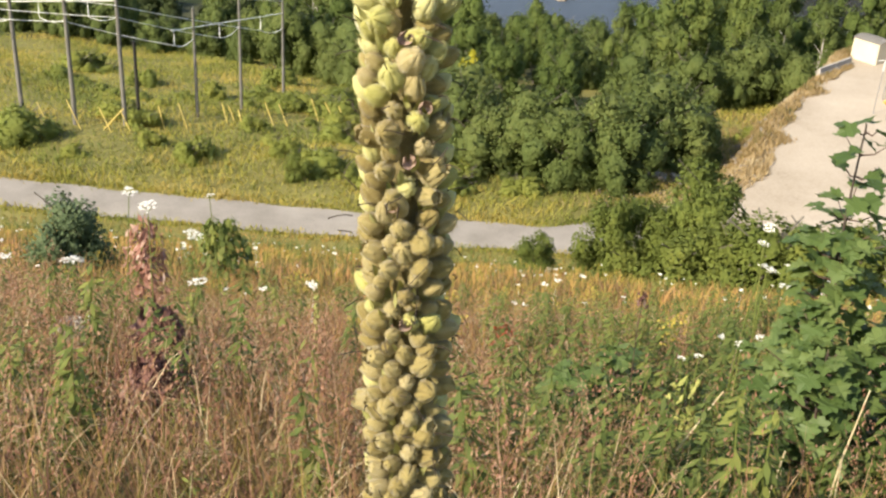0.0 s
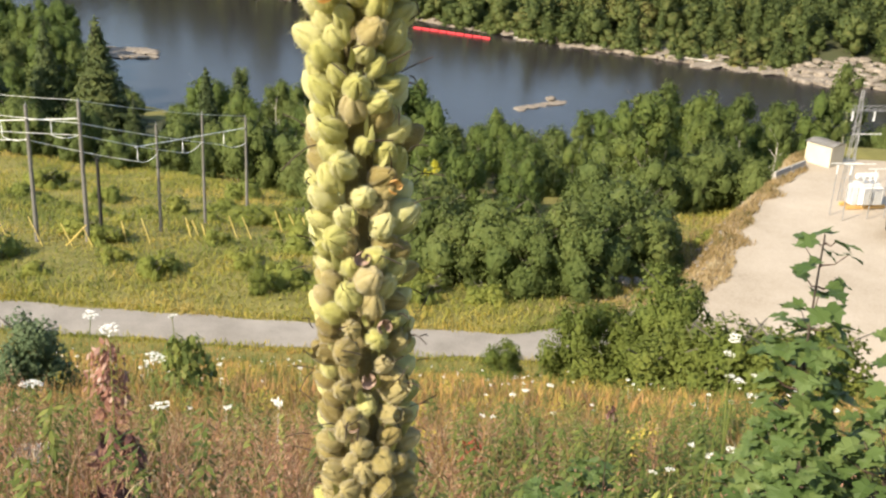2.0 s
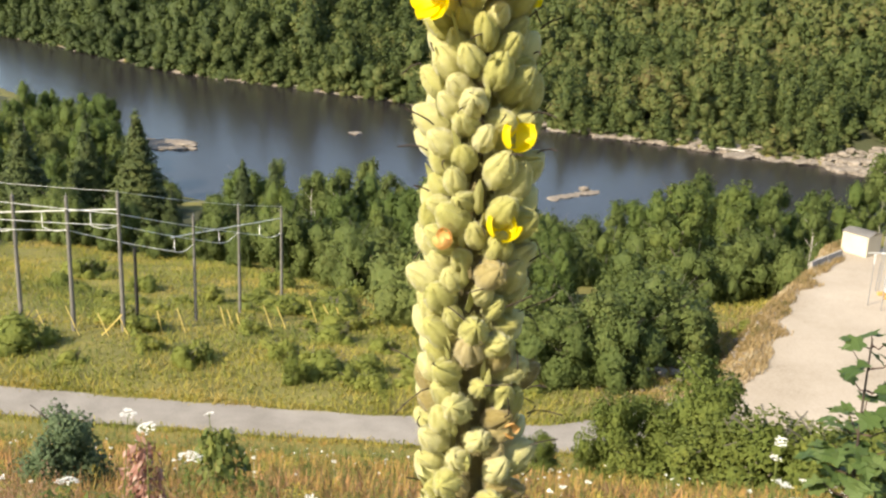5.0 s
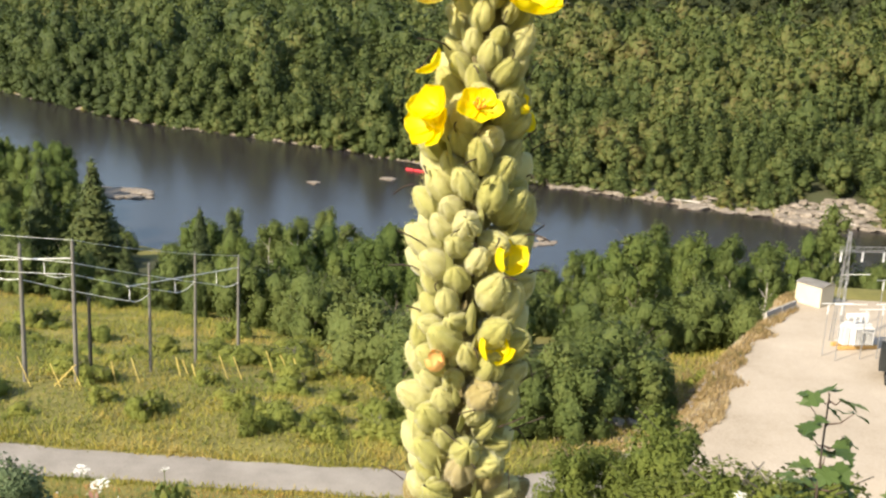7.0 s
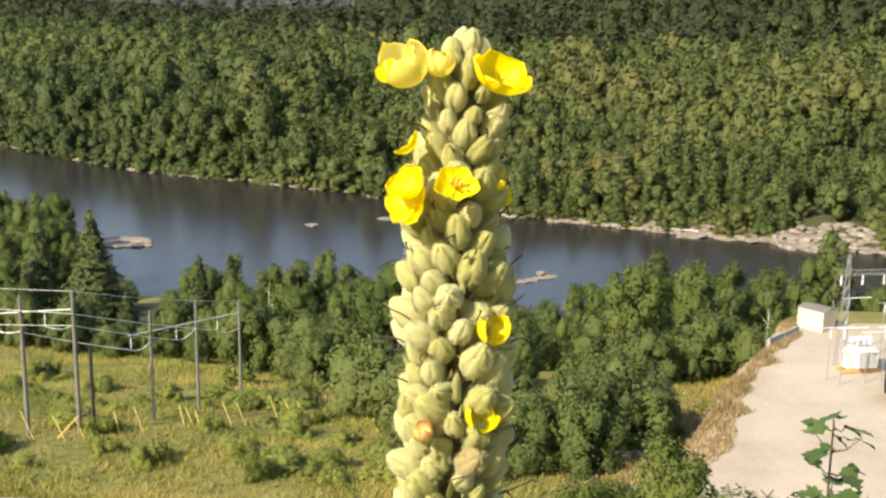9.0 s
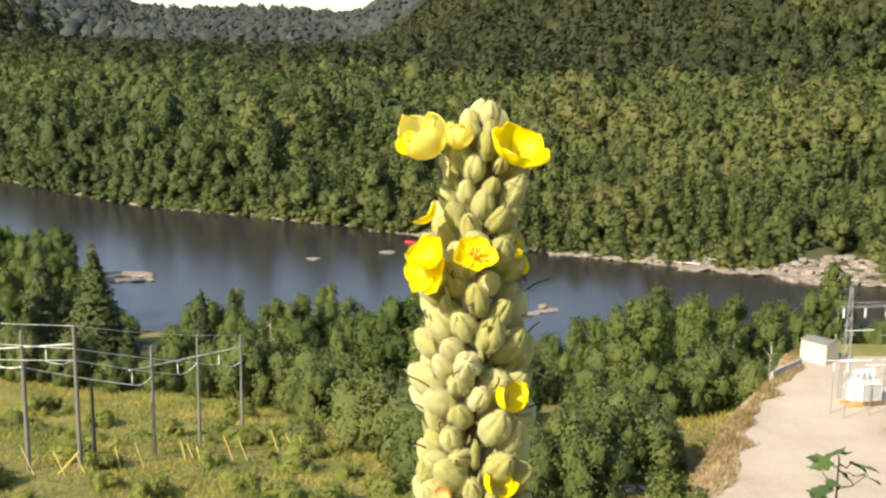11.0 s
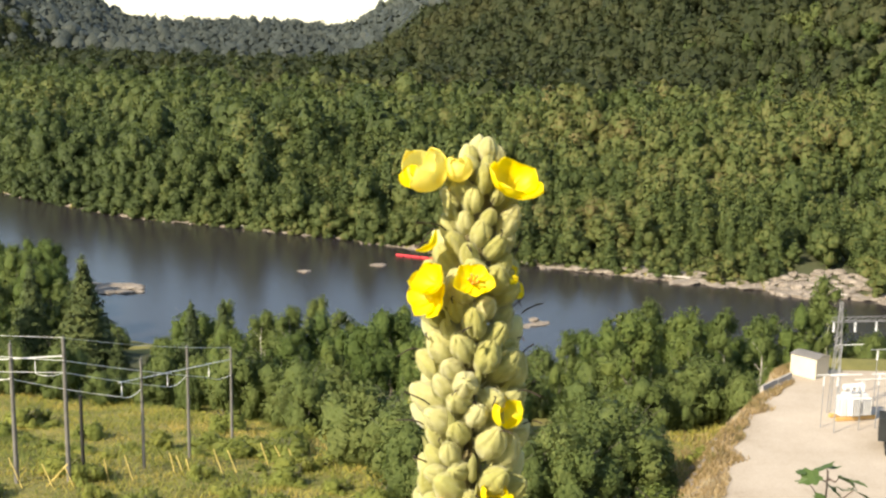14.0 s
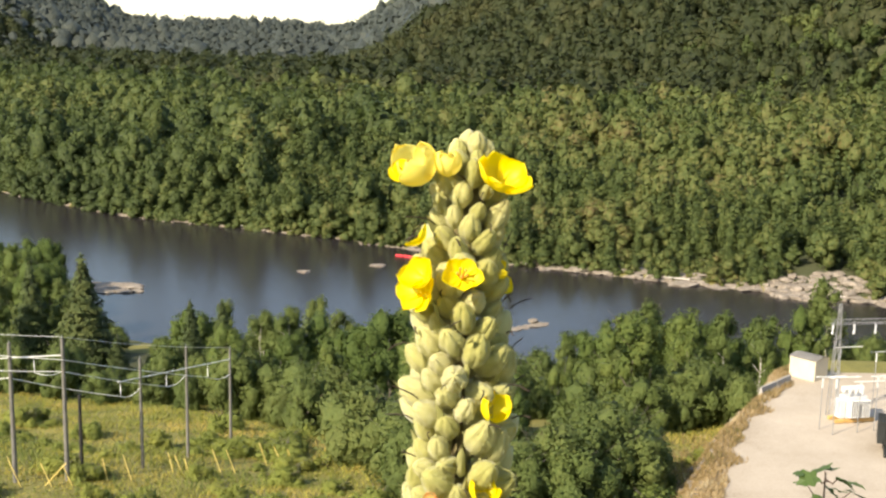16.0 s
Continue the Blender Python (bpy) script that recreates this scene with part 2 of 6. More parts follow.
# ---- the lie of the land ----
WATER_Z, ROAD_Z, PAD_Z = -59.0, -35.1, -34.3
PROFILE = ((-400, 150), (-60, 24), (-8, 2.2), (0, 0), (1.5, -0.5), (6, -2.9), (20, -10.0), (45, -22.8), (64, -32.6), (69, -34.9), (72, -35.1), (79, -35.1), (94, -36.9), (101, -38.2), (113, -40.8), (124, -42.7), (156, -49), (185, -56))
NEAR_SHORE = ((-700, 760), (-156, 338), (-86, 264), (-65, 218), (-26, 201), (26, 195), (78, 195), (156, 182), (325, 117), (900, -60))
FAR_SHORE = ((-800, 900), (-500, 650), (-167, 425), (-110, 376), (-32, 340), (18, 307), (54, 289), (107, 267), (260, 190), (900, -20))
PAD_EDGE = ((70, 12.5), (79, 14.5), (84, 19.6), (88, 21.5), (103, 26.8), (114, 33), (119, 36.5), (123, 37), (130, 44))


def along(table, v):
    t = np.array(table, float)
    return np.interp(v, t[:, 0], t[:, 1])


def step(a, b, v):
    t = np.clip((v - a) / (b - a), 0, 1)
    return t * t * (3 - 2 * t)


def wobble(x, y, s, k=0.0):
    return np.sin(x * s + 1.3 * k) * np.cos(y * s * 1.13 + k) + 0.5 * np.sin(x * s * 2.3 + y * s * 1.7 + 2 * k)


def pad_mask(x, y):
    e = along(PAD_EDGE, y) + 0.5 * wobble(x, y, 0.7)
    return step(-1.0, 0.6, x - e) * (1 - step(123, 130, y)) * step(70, 76, y)


def land(x, y):
    x, y = np.asarray(x, float), np.asarray(y, float)
    z = along(PROFILE, y)
    slope = step(1, 6, y) * (1 - step(60, 68, y))
    z = z + slope * 0.16 * wobble(x, y, 0.45) + step(80, 86, y) * 0.25 * wobble(x, y, 0.16, 1.0)
    z = z + np.where(y < 2, 0.02 * wobble(x, y, 1.1), 0)
    pm = step(-3.5, 0.4, x - along(PAD_EDGE, y)) * (1 - step(128, 144, y)) * step(70, 78, y)
    z = z * (1 - pm) + PAD_Z * pm
    ns, fs = along(NEAR_SHORE, x), along(FAR_SHORE, x)
    # the bed of the river between its two shores
    bank = step(-22, 0, y - ns)
    bed = WATER_Z + 0.9 - 3.5 * step(0, 10, y - ns)
    z = z * (1 - bank) + bed * bank
    d = y - fs
    shore = WATER_Z - 2.6 + 3.4 * step(-8, 3, d) + 0.35 * wobble(x, y, 0.5, 2)
    plain = WATER_Z + 0.9 + 15 * step(0, 160, d) + 2.0 * wobble(x, y, 0.02)
    far = np.where(d > 3, plain + (shore - plain) * (1 - step(3, 20, d)), shore)
    s1 = 0.865 * (x + 160) + 0.501 * (y - 1170)
    s1 = np.minimum(s1, x + 0.09 * y)
    h1 = np.where(s1 > 0, 0.60 * s1 * step(-90, 110, s1), 0)
    far = far + np.minimum(h1, 210 + 0.10 * h1) * (1 + 0.08 * wobble(x, y, 0.012, 3)) * step(0, 60, d)
    s2 = -0.95 * (x + 415) + 0.3 * (y - 1820)
    s2 = np.minimum(s2, -(x + 0.268 * y))
    h2 = np.where(s2 > 0, 0.36 * s2 * step(-50, 120, s2), 0)
    far = far + np.minimum(h2, 190 + 0.08 * h2) * step(1000, 1300, y)
    far = far + step(2600, 3700, y) * (70 + 9 * np.sin(x * 0.0042) + 6 * np.sin(x * 0.011 + 1))
    far = far - 12 * step(1000, 2400, y) * (1 - step(2600, 3500, y))
    return np.where(d > -9, np.where(d > -9, far, z), z)


def grid_lines(edges):
    out = []
    for a, b, s in edges:
        out.append(np.arange(a, b, s))
    return np.concatenate(out)


gx = grid_lines(((-2400, -700, 100), (-700, -200, 25), (-200, -60, 5), (-60, -12, 1.5), (-12, 12, 0.5), (12, 60, 1.5), (60, 200, 5), (200, 700, 25), (700, 2401, 100)))
gy = grid_lines(((-390, -30, 40), (-30, -2, 4), (-2, 12, 0.5), (12, 140, 1.0), (140, 460, 3.0), (460, 900, 14), (900, 2000, 40), (2000, 4701, 90)))
GX, GY = np.meshgrid(gx, gy)
GZ = land(GX, GY)
ny, nx = GX.shape
idx = np.arange(ny * nx).reshape(ny, nx)
faces = np.stack([idx[:-1, :-1], idx[:-1, 1:], idx[1:, 1:], idx[1:, :-1]], -1).reshape(-1, 4)
ground = new("ground", fast_mesh("ground", np.stack([GX, GY, GZ], -1).reshape(-1, 3), faces, M_GROUND, True))
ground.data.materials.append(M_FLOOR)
ground.data.materials.append(M_ROCK)
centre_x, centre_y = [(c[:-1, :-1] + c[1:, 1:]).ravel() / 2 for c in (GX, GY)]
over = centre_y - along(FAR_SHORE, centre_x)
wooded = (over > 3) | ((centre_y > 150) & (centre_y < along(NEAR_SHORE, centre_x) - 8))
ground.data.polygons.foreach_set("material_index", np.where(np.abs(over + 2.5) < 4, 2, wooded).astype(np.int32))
tagged(ground, "grassy hillside falling to a river valley with wooded hills", "ground", kind="structure")


def sheet(name, xs, ys, fn, mat):
    X, Y = np.meshgrid(xs, ys)
    n2, n1 = X.shape
    i2 = np.arange(n1 * n2).reshape(n2, n1)
    f = np.stack([i2[:-1, :-1], i2[:-1, 1:], i2[1:, 1:], i2[1:, :-1]], -1).reshape(-1, 4)
    P = fn(X, Y).reshape(-1, 3)
    return new(name, fast_mesh(name, P, f, mat, True))


water = sheet("water", np.linspace(-700, 900, 41), np.linspace(0, 1, 21),
              lambda X, Y: np.stack([X, (along(NEAR_SHORE, X) - 6) * (1 - Y) + (along(FAR_SHORE, X) + 5) * Y, 0 * X + WATER_Z], -1), M_WATER)
tagged(water, "dark calm river with faint ripples between wooded banks", "river", kind="structure")


def road_at(X, Y):
    """Y from 0 at the near edge to 1 at the far edge."""
    near = 71.6 + 0.22 * wobble(X, 0 * X, 0.5) + 0.0008 * X * X
    far = 75.9 + 0.25 * wobble(X, 0 * X + 9, 0.43) + 0.0010 * X * X + 8.0 * step(4, 22, X)
    y = near + (far - near) * Y
    return np.stack([X, y, np.maximum(land(X, y), ROAD_Z - 0.4) + 0.05 + 0.06 * np.sin(np.pi * Y)], -1)


road = sheet("road", np.linspace(-70, 15.5, 140), np.linspace(0, 1, 14), road_at, M_ROAD)
tagged(road, "narrow grey gravel road along the foot of the hill", "road", kind="structure")


def pad_at(X, Y):
    y = 70.5 + Y * 53
    e = along(PAD_EDGE, y) - 0.3 + 0.7 * wobble(0 * X, y, 0.9)
    x = e + X * (75 - e)
    return np.stack([x, y, land(x, y) + 0.04], -1)


pad = sheet("gravel_yard", np.linspace(0, 1, 60) ** 1.5, np.linspace(0, 1, 80), pad_at, M_GRAVEL)
tagged(pad, "pale sunlit gravel yard beside the substation", "gravel yard", kind="structure")
# THINGS
def rep(verts, k_faces, places, turns, scales, tilt=None):
    """Copies of one set of cards at many places, joined: verts and faces."""
    n, k = len(places), len(verts)
    c, sn = np.cos(turns)[:, None], np.sin(turns)[:, None]
    v = verts[None] * np.reshape(scales, (n, 1, -1))
    x = v[..., 0] * c - v[..., 1] * sn
    y = v[..., 0] * sn + v[..., 1] * c
    z = v[..., 2]
    if tilt is not None:
        x = x + z * tilt[:, :1]
        y = y + z * tilt[:, 1:]
    out = np.stack([x, y, z], -1) + places[:, None]
    f = (k_faces[None] + (np.arange(n) * k)[:, None, None]).reshape(-1, k_faces.shape[1])
    return out.reshape(-1, 3), f


def joined(pieces):
    vs, fs, o = [], [], 0
    for v, f in pieces:
        vs.append(v)
        fs.append(f + o)
        o += len(v)
    return np.concatenate(vs), np.concatenate(fs)


bm = bmesh.new()
bmesh.ops.create_icosphere(bm, subdivisions=1, radius=1.0)
BALL_V = np.array([v.co[:] for v in bm.verts])
BALL_F = np.array([[v.index for v in f.verts] for f in bm.faces])
bm.free()


def lobes(centres, radii, rng, rough=0.16, tall=1.2, middle=(0, 0, 0.4)):
    """Uneven leafy lumps: verts, triangles and outward normals."""
    n, k = len(centres), len(BALL_V)
    q = BALL_V[None] * (1 + rng.normal(size=(n, k, 1)) * rough) * np.array([1, 1, tall])
    v = centres[:, None] + q * np.reshape(radii, (n, 1, 1))
    nv = unit(BALL_V[None] * np.array([1, 1, 1 / tall]) + 0.45 * unit(centres - np.array(middle))[:, None])
    f = (BALL_F[None] + (np.arange(n) * k)[:, None, None]).reshape(-1, 3)
    return v.reshape(-1, 3), f, nv.reshape(-1, 3)


def split_cards(v, f, nrm):
    return v, np.concatenate([f[:, [0, 1, 2]], f[:, [0, 2, 3]]]), np.repeat(nrm, 4, 0)


def tufts_of(p, d, size, rng):
    """Small ragged three-cornered leaf tufts at p, lying roughly across d."""
    n = len(p)
    nn = facing(unit(d + rng.normal(size=(n, 3)) * 0.55), d)
    a = unit(np.cross(nn, rng.normal(size=(n, 3))))
    b = np.cross(nn, a)
    sz = np.reshape(size * rng.uniform(0.55, 1.45, n), (-1, 1))
    v = np.stack([p + a * sz, p + (-0.5 * a + 0.75 * b) * sz, p + (-0.6 * a - 0.65 * b) * sz + nn * sz * 0.25], 1)
    return v.reshape(-1, 3), np.arange(3 * n).reshape(n, 3), np.repeat(unit(0.9 * d + 0.25 * nn), 3, 0)


def merged(sets):
    vs, fs, ns, o = [], [], [], 0
    for v, f, nv in sets:
        vs.append(v)
        fs.append(f + o)
        ns.append(nv)
        o += len(v)
    return np.concatenate(vs), np.concatenate(fs), np.concatenate(ns)


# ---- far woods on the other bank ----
def woods(name, mat, d0, d1, spacing, clumps, tufts, tuft, size, wide, seed, label, share_conifer=0.18, y_max=2600, low=0.15):
    rng = np.random.default_rng(seed)
    protos = []
    for i in range(8):
        h = (np.arange(clumps) + 0.5) / clumps
        a = np.arange(clumps) * 2.4 + rng.uniform(0, 6.28)
        prof = np.sin(np.pi * (0.16 + 0.74 * h)) ** 0.8
        rad = wide * 0.52 * prof * (1 - 0.8 * (h > 0.85)) if clumps > 1 else 0 * h
        top = 1.0 - 0.26 * (1 if clumps > 1 else 1.5)
        c = np.stack([rad * np.cos(a), rad * np.sin(a), low + 0.12 + (top - low - 0.05) * h], 1)
        r = wide * (0.62 if clumps > 1 else 0.98) * (0.62 + 0.5 * prof) * rng.uniform(0.85, 1.15, clumps)
        sets = [lobes(c, r * 0.88, rng, 0.2, 1.25, (0, 0, low + 0.2))]
        k = rng.integers(0, clumps, tufts)
        d = unit(rng.normal(size=(tufts, 3)) + np.array([0, 0, 0.6]))
        p = c[k] + d * (r[k] * rng.uniform(0.85, 1.16, tufts))[:, None] * np.array([1, 1, 1.25])
        sets.append(tufts_of(p, unit(d + 0.4 * unit(p - np.array([0, 0, low + 0.2]))), tuft, rng))
        protos.append(merged(sets))
    for i in range(2):
        n = 5
        h = np.arange(n) / n
        c = np.stack([0 * h, 0 * h, 0.22 + 0.9 * h], 1)
        sets = [lobes(c, 0.13 * (1.02 - h), rng, 0.26, 1.4, (0, 0, 0.3))]
        p, nn, sf = conifer_points(max(tufts, 4), rng, 0.22, 1.22)
        sets.append(tufts_of(p, sf, tuft * 0.8, rng))
        protos.append(merged(sets))
    pts = []
    for y in np.arange(150, y_max, spacing * 0.9):
        x = np.arange(-0.405 * y - 15, 0.405 * y + 15, spacing)
        pts.append(np.stack([x, y + 0 * x], 1))
    pts = np.concatenate(pts) + rng.uniform(-0.5, 0.5, (sum(len(q) for q in pts), 2)) * spacing
    px, py = pts.T
    d = py - along(FAR_SHORE, px)
    d = d - (2.0 * step(15, 45, px) if d0 < 50 else 0)
    edge = 40 * wobble(px, py, 0.017) + 25 * wobble(px, py, 0.05, 3) - 0.5 * np.clip(px - 30, 0, 260) + rng.normal(size=len(px)) * 60
    band = np.where(d > 90, d + edge * step(90, 200, d), d)
    pts = pts[(band > d0) & (band < d1) & (np.hypot((px - 94) / 13, (py - 277) / 11) > 1)]
    px, py = pts.T
    d = py - along(FAR_SHORE, px)
    z = land(px, py)
    stature = 1.18 - 0.42 * step(-40, 70, px) * (1 - step(60, 220, d))
    h = size * stature * rng.uniform(0.62, 1.28, len(pts)) * (1 + 0.22 * wobble(px, py, 0.06, 5)) * (1 + (0.5 if d0 < 50 else 0.15) * (rng.uniform(0, 1, len(pts)) < 0.05)) * (0.55 + 0.45 * step(0, 25, d))
    con = rng.uniform(0, 1, len(pts)) < share_conifer * (1 + 0.8 * wobble(px, py, 0.03, 9))
    kind = np.where(con, rng.integers(8, 10, len(pts)), rng.integers(0, 8, len(pts)))
    # Browner at mid depth, darker towards the left, lighter on the right bank.
    tint_shift = 0.22 * np.exp(-((d - 230) / 110) ** 2) + 0.15 * wobble(px, py, 0.016, 6) + 0.15 * wobble(px, py, 0.055, 2) + 0.17 * step(0, 90, px) * (1 - step(120, 260, d)) - 0.16 * (1 - step(-170, 10, px))
    pieces, soft, tint = [], [], []
    for k in range(10):
        m = kind == k
        q = int(m.sum())
        if q:
            sc = h[m][:, None] * np.stack([rng.uniform(0.75, 1.15, q) * (np.clip(size / h[m], 1.0, 1.7) if d0 < 50 else 1.0)] * 2 + [np.ones(q)], 1)
            turn = rng.uniform(0, 6.28, q)
            pieces.append(rep(*protos[k][:2], np.stack([px[m], py[m], z[m] - 0.4], 1), turn, sc))
            soft.append(rep(protos[k][2], protos[k][1], np.zeros((q, 3)), turn, np.ones((q, 1)))[0])
            own = np.clip(0.20 + 0.42 * rng.uniform(0, 1, q) ** 1.2 + tint_shift[m], 0, 1) * (0.40 if k > 7 else 1.0)
            tint.append(np.repeat(own, len(protos[k][1])))
    v, f = joined(pieces)
    ob = new(name, fast_mesh(name, v, f, mat, normals=unit(np.concatenate(soft)), tint=np.concatenate(tint)))
    return tagged(ob, label, "woods", kind="stuff")


woods("riverside_woods", M_WOODS, -0.5, 75, 4.9, 5, 270, 0.042, 14.0, 0.22, 11, "mixed green woods along the far river bank", 0.32, 2600, 0.04)
woods("valley_woods", M_WOODS, 75, 330, 6.8, 2, 110, 0.062, 14.0, 0.30, 12, "mixed green and browning woods on the valley floor", 0.20, 2600, 0.25)
woods("hillside_woods", M_FAR, 330, 900, 8.2, 1, 56, 0.115, 14.0, 0.33, 13, "dense green woods on the hillside, leaf colour darkened for shade", 0.12, 2600, 0.2)
woods("distant_woods", M_DISTANT, 900, 2900, 20.0, 1, 7, 0.24, 15.0, 0.66, 14, "distant woods on the far hills, haze put into the leaf colour", 0.0, 3500, 0.0)
woods("shore_bushes", M_WOODS, -1.2, 15.0, 2.7, 3, 55, 0.08, 5.2, 0.40, 15, "low green bushes along the far river bank", 0.0, 500, 0.0)


# ---- trees ----
def tree(name, kind, height, spread, seed, mat, bark, label, category, quads=1300, card=0.16, lumps=24, lean=0.0, core=0.85):
    rng = np.random.default_rng(seed)
    ob = thing(name, (0, 0, 0), label, category)
    bm = bmesh.new()
    top = height * (0.97 if kind == "conifer" else 0.8)
    prev = Vector((0, 0, -0.3))
    n = 5
    for i in range(1, n + 1):
        q = Vector((lean * i / n + rng.normal() * 0.06 * spread * (i < n), rng.normal() * 0.06 * spread, top * i / n))
        r0, r1 = [max(height * 0.014 * (1 - 0.85 * j / n), 0.015) for j in (i - 1, i)]
        cone_rod(bm, prev, q, r0, r1, 7)
        if kind != "conifer" and i > 1:
            for k in range(3):
                a = rng.uniform(0, 6.28)
                e = q + Vector((math.cos(a), math.sin(a), 0.9)) * spread * rng.uniform(0.4, 0.75)
                cone_rod(bm, q, e, r1 * 0.55, 0.012, 5)
        prev = q
    part("trunk", bm, bark, ob)
    if kind == "conifer":
        p, nn, sf = conifer_points(quads, rng, spread, height)
        v, f, nv = split_cards(*cards(p, nn, card * 1.5 * rng.uniform(0.6, 1.3, quads), card * 0.5 * rng.uniform(0.6, 1.3, quads), rng), sf)
        hh = np.arange(7) / 7
        inner = lobes(np.stack([0 * hh, 0 * hh, height * (0.12 + 0.86 * hh)], 1), spread * 0.5 * (1.02 - hh), rng, 0.25, 1.0, (0, 0, height * 0.3))
    else:
        low = 0.04 if kind == "bush" else 0.16
        p, nn, sf, (lump_c, lump_r) = crown_points(quads, rng, spread * 0.80, height * low, height * 0.90, lumps, spread * (0.30 if kind == "bush" else 0.28))
        v, f, nv = tufts_of(p, sf, card, rng)
        inner = lobes(lump_c, lump_r * core, rng, 0.24, 1.45, (0, 0, height * 0.35))
    v, f, nv = merged([(v, f, nv), inner])
    part("crown", fast_mesh("crown", v, f, mat, normals=nv), mat, ob)
    return ob


def stand(proto, x, y, scale=1.0, turn=0.0, squash=1.0, sink=0.1):
    z = float(land(x, y)) - sink
    return copy_thing(proto, pose(x, y, z, 0, 0, turn) @ Matrix.Diagonal((scale * squash, scale * squash, scale, 1)))


def put(ob, x, y, scale=1.0, turn=0.0, sink=0.1):
    ob.matrix_basis = pose(x, y, float(land(x, y)) - sink, 0, 0, turn) @ Matrix.Diagonal((scale, scale, scale, 1))
    return ob


BANK = "trees along the near bank"
broad = [tree("riverbank_tree", "broad", 11.0, 3.4, 30 + i, M_TREE, M_BARK, "green broadleaf tree with a rounded leafy crown on the river bank", "tree", 3000, 0.19, 26, core=0.80) for i in range(4)]
tall = [tree("birch_tree", "broad", 12.0, 2.5, 40 + i, M_ALDER, M_BIRCH, "slender pale-barked birch with a light green crown", "tree", 2600, 0.17, 20, core=0.75) for i in range(2)]
bush = [tree("alder_bush", "bush", 5.2, 3.2, 50 + i, M_ALDER, M_BARK, "dense dark green alder bush branching from the ground", "bush", 3400, 0.165, 30, core=0.82) for i in range(4)]
pine = [tree("spruce_tree", "conifer", 15.0, 4.6, 60 + i, M_SPRUCE, M_BARK, "dark green spruce with layered drooping boughs", "conifer", 2600, 0.26) for i in range(2)]
for ob in broad + tall + bush + pine:
    tagged(ob, group=BANK)
spots = [(broad[0], -27, 140, 1.0), (broad[1], -19, 146, 0.95), (broad[2], -12, 150, 1.0), (broad[3], -6, 155, 0.9), (tall[0], 47, 135, 1.1), (tall[1], 40, 138, 1.15),
         (bush[0], 8.6, 88.5, 1.35), (bush[1], 3.8, 89, 1.25), (bush[2], 14.5, 106, 1.1), (bush[3], -1.6, 91, 1.15), (pine[0], -34, 151, 0.98), (pine[1], -63, 171, 1.35)]
for ob, x, y, sc in spots:
    put(ob, x, y, sc, 40 * x % 360)
taken = [(x, y) for _, x, y, _ in spots]
for ob, x, y, sc in ((pine[0], -70, 163, 1.25), (pine[1], -54, 168, 1.0), (pine[0], -76, 178, 1.3), (pine[1], -58, 180, 1.05), (pine[0], -48.5, 166, 0.6), (pine[1], -31, 158, 0.7), (pine[0], 52, 150, 0.7)):
    stand(ob, x, y, sc, 77 * x % 360, 1.35 if x < -45 else 1.0)
    taken.append((x, y))
rng = np.random.default_rng(5)
TREE_LINE = ((-110, 158), (-65, 152), (-40, 140), (-21, 131), (-12, 117), (-8, 98), (-3, 89), (10.5, 88), (12, 96), (19, 111), (26, 124), (36, 130), (60, 134))
tries = 0
while len(taken) < 262 and tries < 12000:
    tries += 1
    x, y = rng.uniform(-110, 72), rng.uniform(88, 275)
    front = float(along(TREE_LINE, x))
    if y < front + 1.0 or y > float(along(NEAR_SHORE, x)) - 5 or abs(x) > 0.47 * y + 6:
        continue
    if 36 < x < 80 and y < 131:
        continue
    deep = y - front
    gap = 3.3 if deep < 14 else 5.0
    if any((x - a) ** 2 + (y - b) ** 2 < gap * gap for a, b in taken):
        continue
    taken.append((x, y))
    gap_view = -0.335 < x / y < -0.25
    if gap_view:
        stand(bush[rng.integers(4)], x, y, rng.uniform(0.4, 0.75), rng.uniform(0, 360), 1.2)
    elif deep < 16 or rng.uniform() < 0.3 or (x > -6 and x < 20 and y > 165):
        stand(bush[rng.integers(4)], x, y, rng.uniform(0.55, 1.15) * (1.0 if x > -12 else 1.05), rng.uniform(0, 360), rng.uniform(0.8, 1.15))
    else:
        pool = broad if rng.uniform() < 0.75 else tall
        near_gap = 0.80 if -2 < x < 22 else (1.25 if x > 22 else 1.1)
        stand(pool[rng.integers(len(pool))], x, y, rng.uniform(0.75, 1.12) * near_gap, rng.uniform(0, 360), rng.uniform(0.85, 1.15))
put(tree("yellowing_tree", "broad", 6.5, 1.6, 71, M_YELLOWTREE, M_BARK, "small tree with yellowing autumn leaves among green trees", "tree", 900, 0.2, 12), -2.2, 121, 1.0)
for x, y in ((11.8, 97.5), (13.2, 99.5)):
    put(tree("bare_birch", "broad", 6.0, 0.7, int(x * 10), M_ALDER, M_BIRCH, "thin half-bare birch with a pale trunk", "tree", 90, 0.13, 8), x, y)

# shrubs on the slope before the road and in the field behind it
shrub = tree("slope_shrub", "bush", 4.6, 1.7, 80, M_SHRUB, M_BARK, "loose grey-green willow shrub on the grassy slope", "bush", 9000, 0.075, 34, core=0.6)
put(shrub, 8.6, 40, 1.22, 10)
for x, y, sc, t, q in ((6.6, 40, 0.75, 90, 1.1), (5.0, 39, 0.72, 200, 0.9), (2.7, 46, 0.42, 300, 1.2), (7.3, 39.0, 0.62, 30, 1.3), (11.3, 38, 0.60, 150, 1.35), (9.8, 37, 0.5, 250, 1.4), (12.6, 36, 0.5, 20, 1.3)):
    stand(shrub, x, y, sc, t, q)
bush_l = tree("willow_bush", "bush", 1.75, 0.85, 83, M_WILLOW, M_BARK, "rounded grey-green willow bush in dry grass", "bush", 7000, 0.040, 26, core=0.6)
